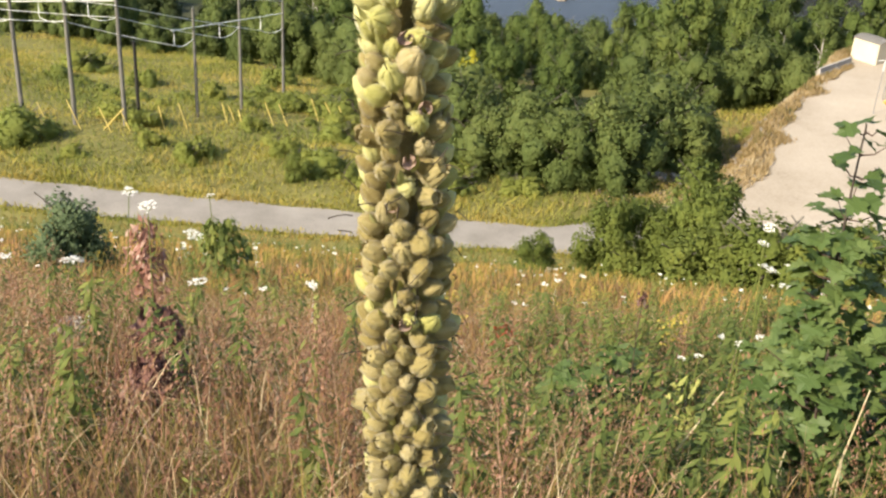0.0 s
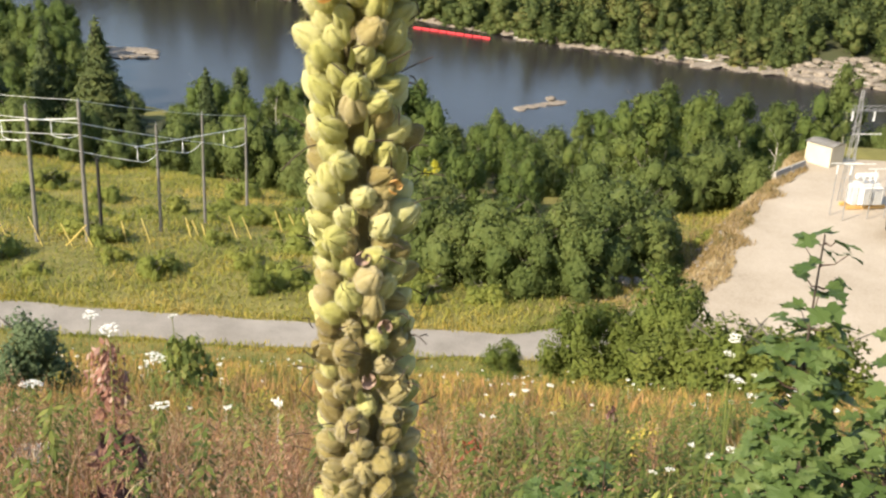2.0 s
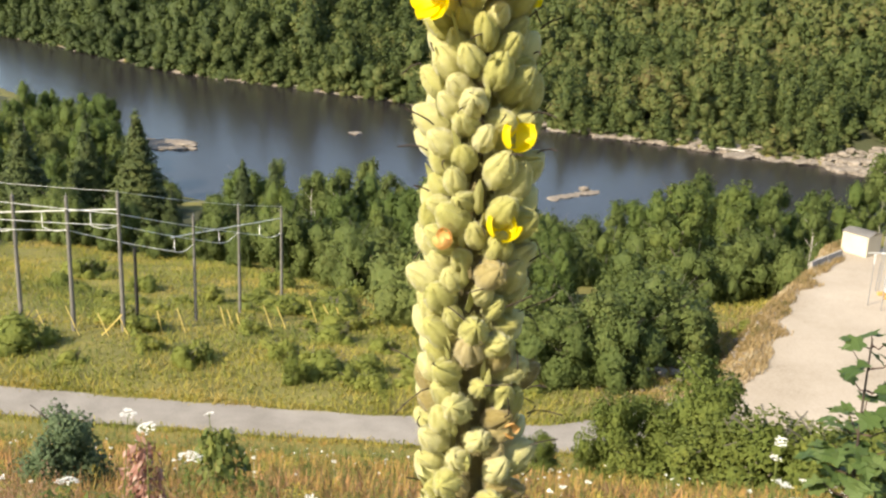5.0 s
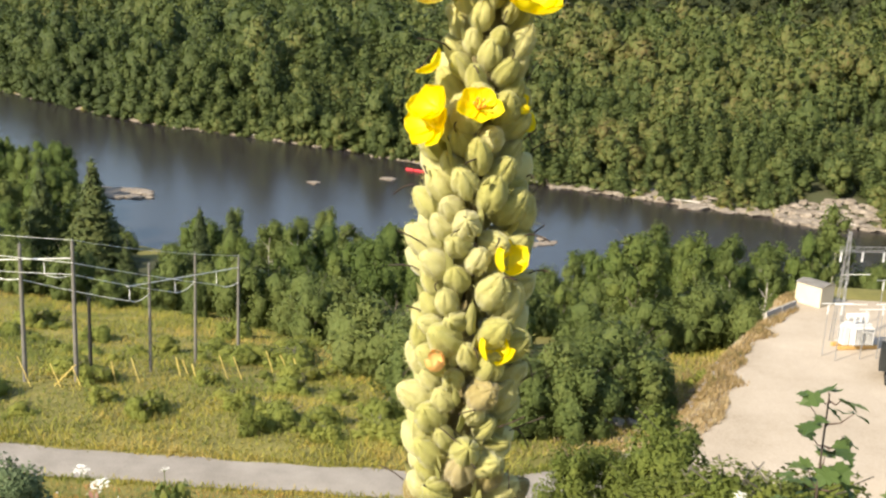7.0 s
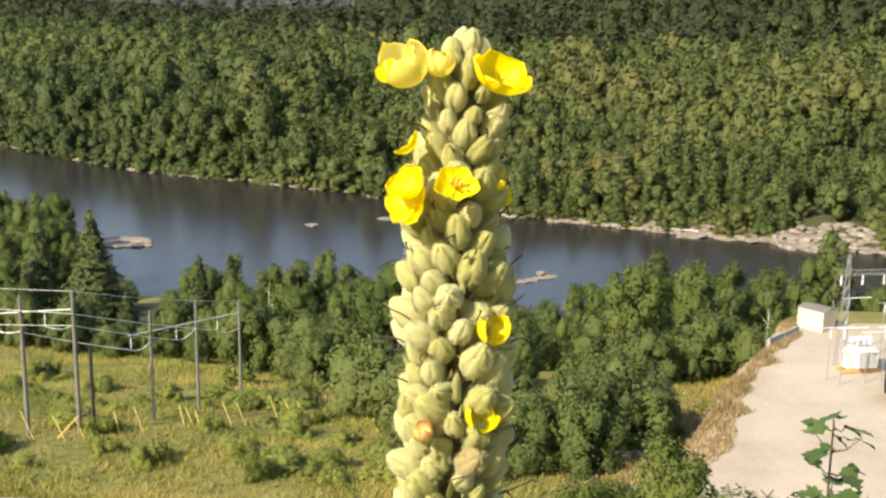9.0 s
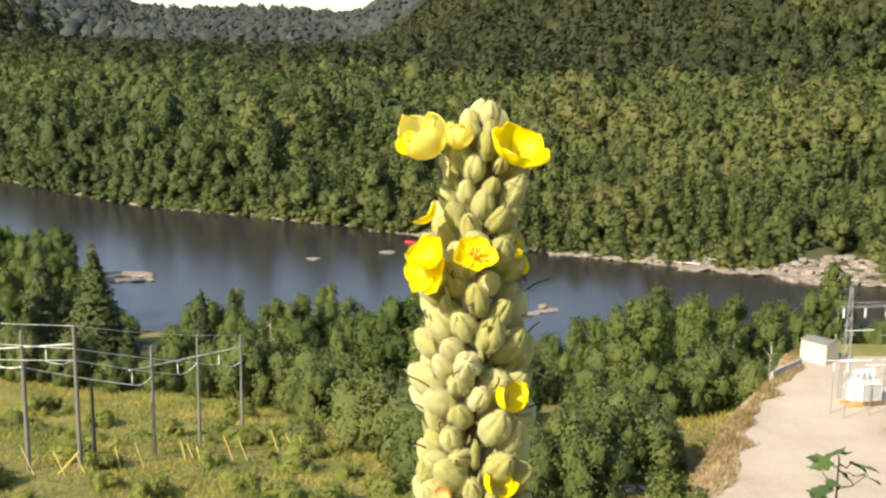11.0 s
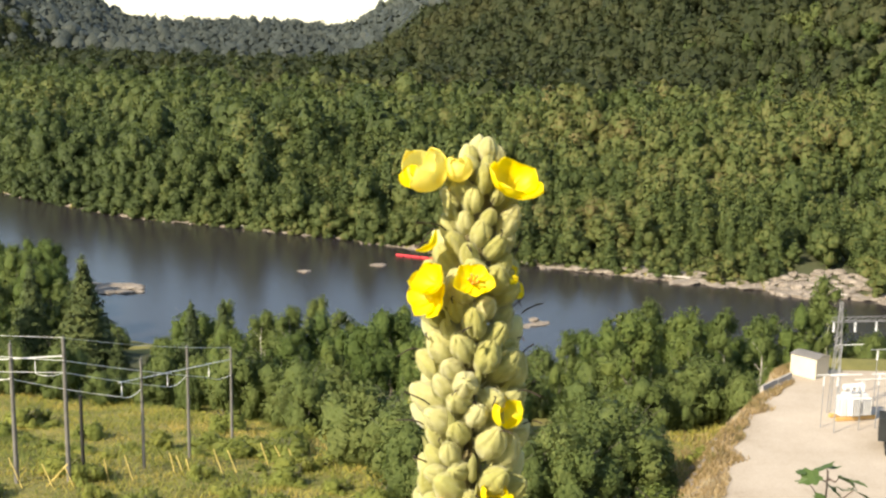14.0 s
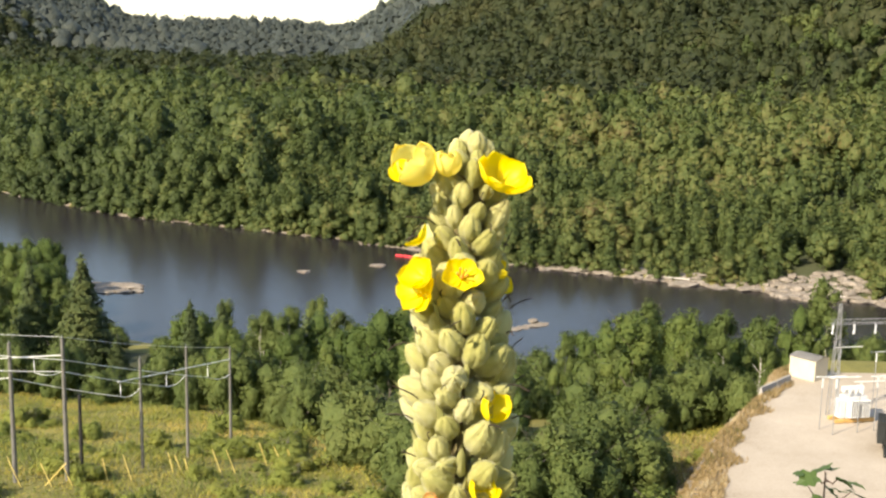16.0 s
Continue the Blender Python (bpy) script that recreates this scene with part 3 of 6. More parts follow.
put(bush_l, -7.3, 18.0, 1.0)
M_LIME = foliage("yellow-green leaves", [(0.0, (0.10, 0.14, 0.025)), (0.6, (0.16, 0.19, 0.04)), (1.0, (0.24, 0.25, 0.05))], 0.8, 0.3, relief=6.0)
low = tree("green_shrub", "bush", 1.3, 0.7, 84, M_LIME, M_BARK, "small bright yellow-green shrub in the meadow", "bush", 3000, 0.040, 20, core=0.6)
put(low, -14.5, 81.5, 1.7)
for x, y, sc in ((8.4, 36.5, 1.2), (9.3, 36, 1.1), (10.1, 35.5, 1.3), (7.4, 37, 1.0), (11.4, 35, 1.2), (5.6, 38, 0.8), (12.8, 35, 1.3)):
    stand(low, x, y, sc, 67 * x % 360, 1.35)
M_FIELDSHRUB = foliage("field shrub yellow-green leaves", [(0.0, (0.169, 0.215, 0.052)), (0.5, (0.260, 0.293, 0.065)), (1.0, (0.403, 0.390, 0.091))], 0.25, 0.4, relief=5.0)
tree_low = tree("low_shrub", "bush", 1.3, 1.35, 85, M_FIELDSHRUB, M_BARK, "low green shrub in the overgrown field", "bush", 1100, 0.11, 14, core=0.8)
put(tree_low, -23.5, 84, 1.1)
for x, y, sc in ((10.8, 86.4, 1.0), (6.2, 86.2, 0.95), (13.2, 92, 0.9), (1.0, 87.5, 0.8), (18.6, 97, 0.8), (16.2, 94.5, 0.95), (17.8, 102, 0.9)):
    stand(bush[int(x) % 4], x, y, sc, 31 * x % 360, 1.1)
for x, y, sc in ((-39, 88, 1.6), (-9.5, 85, 0.8), (-17, 88, 0.8), (-13, 95, 0.9), (-28, 88, 0.7), (-5, 88, 1.0), (-33, 84, 0.6), (-21, 96, 0.7), (-9, 104, 1.1), (-15, 110, 1.0), (-29, 112, 0.9), (-38, 118, 1.0), (-47, 124, 1.2), (-24, 122, 1.2), (17, 90, 0.6), (21, 97, 0.6), (25, 104, 0.7)):
    stand(tree_low, x, y, sc, 53 * x % 360, 1.45)
rng = np.random.default_rng(17)
made = 0
while made < 80:
    x, y = rng.uniform(-52, 18), rng.uniform(81, 128)
    if x > float(along(PAD_EDGE, y)) - 5 or y > float(along(TREE_LINE, x)) + 1 or y < 80 + 0.001 * x * x + 8 * float(step(4, 22, x)):
        continue
    if rng.uniform() > 0.15 + 0.5 * float(step(-30, 0, x)) + 0.35 * float(wobble(x, y, 0.13, 4)):
        continue
    stand(tree_low, x, y, rng.uniform(0.35, 1.0), rng.uniform(0, 360), rng.uniform(1.2, 2.1), 0.25)
    made += 1

# ---- power line ----
def pole(name, x, y, top_z, mat, label, radius=0.15):
    z = float(land(x, y))
    ob = thing(name, (x, y, z), label, "utility pole", "utility poles" if name == "utility_pole" else "")
    bm = bmesh.new()
    cone_rod(bm, (0, 0, -0.5), (0, 0, top_z - z), radius * 1.15, radius * 0.8, 12)
    part("shaft", bm, mat, ob)
    return ob


LAB = "tall weathered grey wooden utility pole in the field"
FRONT = [(-40.8, 92.6, -24.45), (-36.0, 92.3, -24.2), (-31.95, 93.5, -24.0)]
BACK = [(-27.2, 100.0, -27.6), (-24.5, 106.6, -28.2), (-21.25, 111.7, -29.7)]
for x, y, tz in FRONT + BACK:
    p = pole("utility_pole", x, y, tz, M_POLE, LAB, 0.19 if y < 95 else 0.15)
    bm = bmesh.new()
    cone_rod(bm, (0, 0, tz - p.location.z), (0, 0, tz - p.location.z + 0.25), 0.05, 0.03, 8)
    part("pole_cap_insulator", bm, M_STEEL, p)
pole("short_pole", -31.1, 94.8, -29.4, M_DARKPOLE, "short black tarred wooden pole beside the tall poles", 0.17)


def frame_beam(posts, drop, name, overhang, dip=0.0):
    """A crossbeam on three poles with hanging insulators; returns the ends of the insulators."""
    a, b = Vector(posts[0]), Vector(posts[2])
    a.z -= drop + dip
    b.z -= drop
    d = b - a
    start = a - d * overhang
    ob = thing(name, start, "pale metal crossbeam with hanging insulators on wooden poles", "crossbeam")
    bm = bmesh.new()
    cone_rod(bm, (0, 0, 0), d * (1 + overhang), 0.055, 0.055, 8)
    part("beam", bm, M_WIRE, ob)
    ends = []
    for f in (0.02, 0.40, 0.78):
        q = d * (1 + overhang) * f
        bm = bmesh.new()
        cone_rod(bm, q, q + Vector((0, 0, -1.35)), 0.022, 0.022, 6)
        for k in range(5):
            bmesh.ops.create_cone(bm, cap_ends=True, segments=8, radius1=0.075, radius2=0.04, depth=0.07, matrix=Matrix.Translation(q + Vector((0, 0, -0.5 - 0.17 * k))))
        part("insulator", bm, M_WIRE, ob)
        ends.append(start + q + Vector((0, 0, -1.38)))
    return ends


ends_back = frame_beam(BACK, 1.15, "crossbeam", 0.22, 0.6)
ends_front = frame_beam(FRONT, 1.5, "crossbeam", 0.22)


def wire(name, a, b, sag, radius, label):
    a, b = Vector(a), Vector(b)
    pts = [(b - a) * (i / 14) - Vector((0, 0, sag * 4 * (i / 14) * (1 - i / 14))) for i in range(15)]
    ob = thing(name, a, label, "cable", "power cables")
    part("strand", tube(pts, radius, 5), M_WIRE, ob)


CAB = "bright aluminium power cable slung between wooden poles"
ATTACH = (((-36.0, 92.3, -27.25), (-47.0, 90.0, -26.6)), ((-31.95, 93.5, -26.95), (-48.0, 88.0, -25.0)), ((-31.95, 93.3, -25.85), (-50.0, 87.0, -22.6)))
for i, (e, p) in enumerate(zip(ends_back, BACK)):
    f, g = (Vector(q) for q in ATTACH[i])
    wire("power_cable", e, f, 0.12, 0.036, CAB)
    wire("power_cable", f, g, 0.15, 0.036, CAB)
    wire("power_cable", e, Vector(p) + Vector((0, 0, -2.7)), 0.35, 0.036, CAB)
    wire("power_cable", ends_front[i], Vector(FRONT[i]) + Vector((0, 0, -2.9)), 0.3, 0.036, CAB)
wire("ground_cable", Vector(BACK[2]) + Vector((0, 0, 0.1)), Vector(FRONT[2]) + Vector((0, 0, 0.1)), 0.3, 0.022, "thin grey cable between the tops of wooden poles")
wire("ground_cable", Vector(FRONT[2]) + Vector((0, 0, 0.1)), Vector((-62, 86, -20)), 0.4, 0.022, "thin grey cable between the tops of wooden poles")

# yellow guy-wire guards in the field
M_GUARD = mottled("faded yellow plastic guard", [(0.3, (0.55, 0.40, 0.10)), (0.7, (0.74, 0.60, 0.22))], 2.0, 20.0, 0.5, bump=0.1)
for x, y, dx, h in ((-37.8, 91, -1.0, 2.2), (-35.0, 91, -1.2, 2.6), (-33.4, 91.5, 2.0, 2.0), (-32.6, 91.5, -1.0, 2.0), (-31.0, 92, -0.9, 1.8), (-28.6, 94, -0.5, 2.1), (-26.8, 95, -0.8, 2.3), (-24.0, 98.5, -0.5, 1.8), (-23.2, 98.5, -0.7, 1.6), (-22.6, 98.5, -0.4, 1.3), (-19.7, 99, -0.9, 2.3), (-18.6, 100, -0.9, 2.1), (-16.3, 104, -0.8, 2.2), (-15.0, 105, -0.9, 1.6), (-13.9, 104.5, -0.6, 1.4)):
    z = float(land(x, y))
    ob = thing("guy_wire_guard", (x, y, z), "slanting yellow guard on a pole's guy wire", "guy wire guard", "guy wire guards")
    bm = bmesh.new()
    cone_rod(bm, (0, 0, -0.2), (dx, 0.2, h), 0.055, 0.055, 6)
    part("sleeve", bm, M_GUARD, ob)

# ---- shed, barrier and marker ----
M_SHED = mottled("cream painted steel siding", [(0.3, (0.50, 0.44, 0.33)), (0.7, (0.61, 0.55, 0.42))], 0.6, 8.0, 0.55, bump=0.1)
M_SHEDROOF = mottled("pale grey metal roof", [(0.3, (0.36, 0.33, 0.29)), (0.7, (0.46, 0.43, 0.38))], 0.6, 8.0, 0.5, 0.2, bump=0.1)
M_CONCRETE = mottled("weathered concrete", [(0.3, (0.30, 0.28, 0.25)), (0.7, (0.46, 0.43, 0.39))], 0.8, 9.0, 0.9)
shed = thing("storage_shed", (40.6, 121.6, float(land(40.6, 121.6))), "cream metal storage shed with a low gable roof on the gravel", "shed")
shed.rotation_euler.z = radians(40)
W, D, H = 2.5, 3.1, 2.35
for nm, c, sz in (("wall", (0, -D / 2, H / 2), (W, 0.08, H)), ("wall", (0, D / 2, H / 2), (W, 0.08, H)), ("wall", (-W / 2, 0, H / 2), (0.08, D - 0.09, H)), ("wall", (W / 2, 0, H / 2), (0.08, D - 0.09, H))):
    bm = bmesh.new()
    box(bm, c, sz)
    part(nm, bm, M_SHED, shed)
for sgn in (-1, 1):
    bm = bmesh.new()
    vs = [bm.verts.new(q) for q in ((0, -D / 2 - 0.15, H + 0.26), (0, D / 2 + 0.15, H + 0.26), (sgn * (W / 2 + 0.16), D / 2 + 0.15, H - 0.02), (sgn * (W / 2 + 0.16), -D / 2 - 0.15, H - 0.02))]
    fc = bm.faces.new(vs)
    bmesh.ops.solidify(bm, geom=[fc], thickness=0.07 * sgn)
    part("roof", bm, M_SHEDROOF, shed)
for sgn in (-1, 1):
    bm = bmesh.new()
    vs = [bm.verts.new(q) for q in ((-W / 2, sgn * D / 2, H), (W / 2, sgn * D / 2, H), (0, sgn * D / 2, H + 0.24))]
    fc = bm.faces.new(vs)
    bmesh.ops.solidify(bm, geom=[fc], thickness=0.06)
    part("gable", bm, M_SHED, shed)
bm = bmesh.new()
box(bm, (W / 2 + 0.07, 0.1, 1.0), (0.05, 1.6, 1.95), 0.01)
part("door", bm, M_SHEDROOF, shed, "plain roller door")


def barrier(x, y, turn, length):
    ob = thing("concrete_barrier", (x, y, float(land(x, y))), "low weathered concrete barrier at the edge of the gravel", "barrier", "barriers")
    ob.rotation_euler.z = radians(turn)
    bm = bmesh.new()
    sec = ((-0.30, 0), (-0.30, 0.12), (-0.14, 0.36), (-0.09, 0.84), (0.09, 0.84), (0.14, 0.36), (0.30, 0.12), (0.30, 0))
    rings = [[bm.verts.new((sx, py, pz)) for py, pz in sec] for sx in (-length / 2, length / 2)]
    for k in range(8):
        bm.faces.new((rings[0][k], rings[0][(k + 1) % 8], rings[1][(k + 1) % 8], rings[1][k]))
    bm.faces.new(rings[0])
    bm.faces.new(rings[1][::-1])
    part("block", bm, M_CONCRETE, ob)


barrier(34.6, 115.8, 48, 3.3)
barrier(36.9, 118.3, 48, 3.3)
M_ORANGE = mottled("orange marker paint", [(0.3, (0.7, 0.16, 0.03)), (0.7, (0.85, 0.25, 0.05))], 4, 30, 0.6)
marker = thing("road_marker", (10.7, 84.0, float(land(10.7, 84.0))), "thin grey marker stake with an orange tip by the road", "marker stake")
bm = bmesh.new()
cone_rod(bm, (0, 0, -0.2), (0, 0, 1.3), 0.05, 0.05, 6)
part("post", bm, M_STEEL, marker)
bm = bmesh.new()
cone_rod(bm, (0, 0, 1.3), (0, 0, 1.6), 0.055, 0.055, 8)
part("tip", bm, M_ORANGE, marker, "orange reflector tip")

# ---- substation ----
M_WHITE = mottled("white equipment enamel", [(0.3, (0.50, 0.50, 0.49)), (0.7, (0.66, 0.66, 0.64))], 1.0, 12.0, 0.45, bump=0.05)
M_GREYEQ = mottled("grey equipment enamel", [(0.3, (0.35, 0.36, 0.37)), (0.7, (0.48, 0.49, 0.5))], 1.0, 12.0, 0.5, bump=0.05)
M_BLACKEQ = mottled("dark green-black transformer paint", [(0.3, (0.012, 0.014, 0.014)), (0.7, (0.035, 0.038, 0.036))], 1.0, 12.0, 0.5, bump=0.1)
M_TIMBER = mottled("yellow-brown timber skid", [(0.3, (0.48, 0.28, 0.09)), (0.7, (0.66, 0.42, 0.16))], 1.0, 14.0, 0.8)
M_PORC = mottled("brown glazed porcelain", [(0.3, (0.10, 0.045, 0.03)), (0.7, (0.18, 0.08, 0.05))], 2.0, 18.0, 0.25, bump=0.02)


def transformer(x, y, turn, scale, body_mat, label, skid):
    ob = thing("power_transformer", (x, y, float(land(x, y)) + 0.04), label, "transformer")
    ob.matrix_basis = pose(x, y, float(land(x, y)) + 0.04, 0, 0, turn) @ Matrix.Diagonal((scale, scale, scale, 1))
    bm = bmesh.new()
    box(bm, (0, 0, 1.75), (2.6, 1.6, 2.5), 0.05)
    part("tank", bm, body_mat, ob)
    for sgn in (-1, 1):
        for k in range(9):
            bm = bmesh.new()
            box(bm, (-1.15 + k * 0.29, sgn * 1.15, 1.75), (0.08, 0.62, 2.0))
            part("radiator_fin", bm, body_mat, ob)
    bm = bmesh.new()
    box(bm, (-1.75, 0.0, 1.6), (0.7, 1.3, 2.2), 0.04)
    part("cabinet", bm, body_mat, ob, "control cabinet")
    bm = bmesh.new()
    box(bm, (-2.12, 0.0, 1.7), (0.03, 0.95, 1.5), 0.01)
    part("cabinet_window", bm, M_GREYEQ if body_mat is M_WHITE else M_BLACKEQ, ob)
    bm = bmesh.new()
    cone_rod(bm, (-1.2, 0.5, 3.6), (1.2, 0.5, 3.6), 0.36, 0.36, 16)
    part("conservator", bm, body_mat, ob)
    for k in range(3):
        bm = bmesh.new()
        cone_rod(bm, (-0.8 + 0.8 * k, -0.3, 3.0), (-0.8 + 0.8 * k, -0.45, 4.4), 0.07, 0.05, 8)
        for j in range(7):
            bmesh.ops.create_cone(bm, cap_ends=True, segments=12, radius1=0.17, radius2=0.09, depth=0.07, matrix=pose(-0.8 + 0.8 * k, -0.3 - 0.015 * j * 1.1, 3.1 + 0.15 * j))
        part("bushing", bm, M_PORC if body_mat is M_BLACKEQ else M_WHITE, ob)
    for k in (-0.7, 0.7):
        bm = bmesh.new()
        box(bm, (-0.2, k, 0.25), (5.0, 0.35, 0.42), 0.03)
        part("skid_beam", bm, skid, ob)
    return ob


transformer(40.4, 107.0, 14, 0.85, M_WHITE, "white power transformer with radiator fins on a yellow timber skid", M_TIMBER)
transformer(41.4, 99.0, 70, 1.05, M_BLACKEQ, "dark power transformer with cooling fins on the gravel", M_BLACKEQ)


def lattice(name, base, height, w0, w1, label):
    ob = thing(name, base, label, "lattice mast")
    cor = ((-1, -1), (1, -1), (1, 1), (-1, 1))
    for cx, cy in cor:
        bm = bmesh.new()
        cone_rod(bm, (cx * w0, cy * w0, 0), (cx * w1, cy * w1, height), 0.05, 0.04, 5)
        part("leg", bm, M_STEEL, ob)
    n = 9
    for i in range(n):
        for k in range(4):
            (ax, ay), (bx, by) = cor[k], cor[(k + 1) % 4]
            wa, wb2 = [w0 + (w1 - w0) * j / n for j in (i, i + 1)]
            za, zb = height * i / n, height * (i + 1) / n
            bm = bmesh.new()
            cone_rod(bm, (ax * wa, ay * wa, za), (bx * wb2, by * wb2, zb), 0.018, 0.018, 4)
            part("brace", bm, M_STEEL, ob)
            bm = bmesh.new()
            cone_rod(bm, (bx * wb2, by * wb2, zb), (ax * wb2, ay * wb2, zb), 0.018, 0.018, 4)
            part("brace", bm, M_STEEL, ob)
    return ob


lattice("lattice_mast", (38.7, 108.0, PAD_Z), 11.4, 0.45, 0.10, "galvanised steel lattice mast of the substation")
lattice("lattice_mast", (50.0, 110.0, PAD_Z), 10.0, 0.45, 0.10, "galvanised steel lattice mast of the substation")
gantry = thing("gantry_beam", (37.6, 107.2, PAD_Z + 9.6), "steel gantry beam with insulators across the substation", "gantry")
bm = bmesh.new()
for dz, dy in ((0, -0.25), (0, 0.25), (0.45, 0)):
    cone_rod(bm, (0, dy, dz), (14, dy + 2.4, dz), 0.03, 0.03, 5)
for k in range(20):
    x0, x1 = 0.7 * k, 0.7 * (k + 1)
    cone_rod(bm, (x0, -0.25 + x0 * 0.171, 0), (x1, x1 * 0.171, 0.45), 0.014, 0.014, 4)
    cone_rod(bm, (x0, 0.25 + x0 * 0.171, 0), (x1, x1 * 0.171, 0.45), 0.014, 0.014, 4)
part("truss", bm, M_STEEL, gantry)
for k in range(4):
    bm = bmesh.new()
    for j in range(6):
        bmesh.ops.create_cone(bm, cap_ends=True, segments=10, radius1=0.13, radius2=0.07, depth=0.1, matrix=pose(0.3 + 2.2 * k, 0.2 + 0.37 * k, -0.2 - 0.16 * j))
    part("insulator", bm, M_WHITE, gantry)
for i, (x, y, h) in enumerate(((36.2, 104.0, 5.2), (37.0, 102.6, 5.6), (39.6, 103.4, 5.0), (41.4, 104.0, 5.4), (43.0, 105.0, 5.0), (43.6, 110.5, 6.0), (40.5, 112.0, 6.0), (42.3, 96.0, 7.5))):
    ob = thing("bus_support", (x, y, PAD_Z), "slim white steel post carrying a bus bar and insulator", "bus support", "bus supports")
    bm = bmesh.new()
    cone_rod(bm, (0, 0, 0), (0, 0, h - 1.0), 0.05, 0.045, 8)
    part("post", bm, M_STEEL, ob)
    bm = bmesh.new()
    for j in range(6):
        bmesh.ops.create_cone(bm, cap_ends=True, segments=10, radius1=0.10, radius2=0.06, depth=0.1, matrix=pose(0, 0, h - 0.95 + 0.16 * j))
    part("insulator", bm, M_WHITE, ob)
    bm = bmesh.new()
    cone_rod(bm, (-0.7, 0, h), (2.4, 0.5, h + 0.02), 0.04, 0.04, 6)
    part("bus_bar", bm, M_WIRE, ob)

# ---- river shore rocks, logs and the floating boom ----
def rock_mesh(seed):
    rng = np.random.default_rng(seed)
    bm = bmesh.new()
    bmesh.ops.create_icosphere(bm, subdivisions=2, radius=1.0)
    sharp = 0.8 + 0.4 * rng.uniform()
    for v in bm.verts:
        d = v.co.normalized()
        k = 1 + 0.32 * noise.noise(d * 1.6 + Vector((seed, 0, 0))) + 0.12 * noise.noise(d * 4 + Vector((0, seed, 0)))
        m = max(abs(d.x), abs(d.y) * sharp, abs(d.z))
        v.co = Vector((d.x * 1.25, d.y * 0.85, d.z * 0.6)) * k * (0.45 + 0.5 / m)
    me = bpy.data.meshes.new("rock")
    bm.to_mesh(me)
    bm.free()
    me.materials.append(M_ROCK)
    return me


ROCKS = [rock_mesh(s) for s in range(1, 7)]


def rock(x, y, z, s, turn, label="pale weathered rock at the river's edge", flat=1.0, name="shore_rock"):
    ob = new(name, ROCKS[int(turn * 7) % 6])
    ob.matrix_basis = pose(x, y, z, 0, 0, turn) @ Matrix.Diagonal((s, s, s * flat, 1))
    tagged(ob, label, "rock", "shore rocks")


rng = np.random.default_rng(21)
for i in range(105):
    u = rng.uniform(0, 1) ** 0.55
    x = -190 + 310 * u
    wide = 2.0 if x < 10 else 11.0
    y = float(along(FAR_SHORE, x)) + rng.uniform(-2.5, wide * rng.uniform(0.3, 1))
    s = rng.uniform(0.25, 0.8) ** 1.3 * (1.1 if x < 10 else 2.0)
    rock(x, y, max(float(land(x, y)), WATER_Z) + 0.1, s, rng.uniform(0, 360), flat=rng.uniform(0.6, 1.0))
for i in range(90):
    a, q = rng.uniform(0, 6.28), math.sqrt(rng.uniform(0, 1))
    x, y = 93 + 13 * q * math.cos(a), 278 + 9 * q * math.sin(a)
    rock(x, y, max(float(land(x, y)), WATER_Z) + 0.2, rng.uniform(0.6, 1.9), rng.uniform(0, 360), "pale angular boulder in a heap on the far shore", rng.uniform(0.5, 0.9))
for i in range(46):
    x = rng.uniform(12, 118)
    y = float(along(FAR_SHORE, x)) + rng.uniform(-1.5, 7)
    rock(x, y, max(float(land(x, y)), WATER_Z) + 0.05, rng.uniform(1.5, 3.6), rng.uniform(-25, 25), "flat grey-brown rock ledge on the far shore", 0.3)
for i in range(16):
    rock(-80 + rng.uniform(-9, 9), 266 + rng.uniform(-4, 4), WATER_Z + 0.15, rng.uniform(1.2, 3.2), rng.uniform(-20, 20), "flat pale rock ledge in the river", 0.3)
for i in range(16):
    rock(12.8 + 0.66 * i + rng.uniform(-0.4, 0.4), 233.5 + 0.52 * i + rng.uniform(-0.5, 0.5), WATER_Z + 0.02, rng.uniform(0.9, 1.5), rng.uniform(0, 360), "low brown rock islet in the river", 0.3)
rock(20, 241, WATER_Z + 0.6, 0.9, 30, "boulder on a low river islet", 0.9)
rock(-65.6, 220, WATER_Z + 0.3, 1.0, 60, "single pale boulder near the bank", 0.9)
for x, y, s in ((-35.6, 290, 1.4), (-36.8, 290.6, 0.8), (-16.5, 300, 1.5), (-18, 300.4, 1.2)):
    rock(x, y, WATER_Z + 0.1, s, 40 * s, "pale rock just above the water", 0.4)
for i in range(34):
    rock(rng.uniform(12.5, 19.5), rng.uniform(84.5, 91), float(land(16, 88)) + 0.25, rng.uniform(0.2, 0.55), rng.uniform(0, 360), "pale rubble stone beside the gravel yard", 0.7, "rubble_stone")
for i in range(70):
    y = rng.uniform(84, 117)
    x = float(along(PAD_EDGE, y)) - rng.uniform(0.2, 3.5)
    rock(x, y, float(land(x, y)) + 0.05, rng.uniform(0.12, 0.42), rng.uniform(0, 360), "pale rubble stone beside the gravel yard", 0.7, "rubble_stone")
M_LOG = mottled("bleached driftwood", [(0.3, (0.35, 0.31, 0.26)), (0.7, (0.6, 0.56, 0.5))], 2, 15)
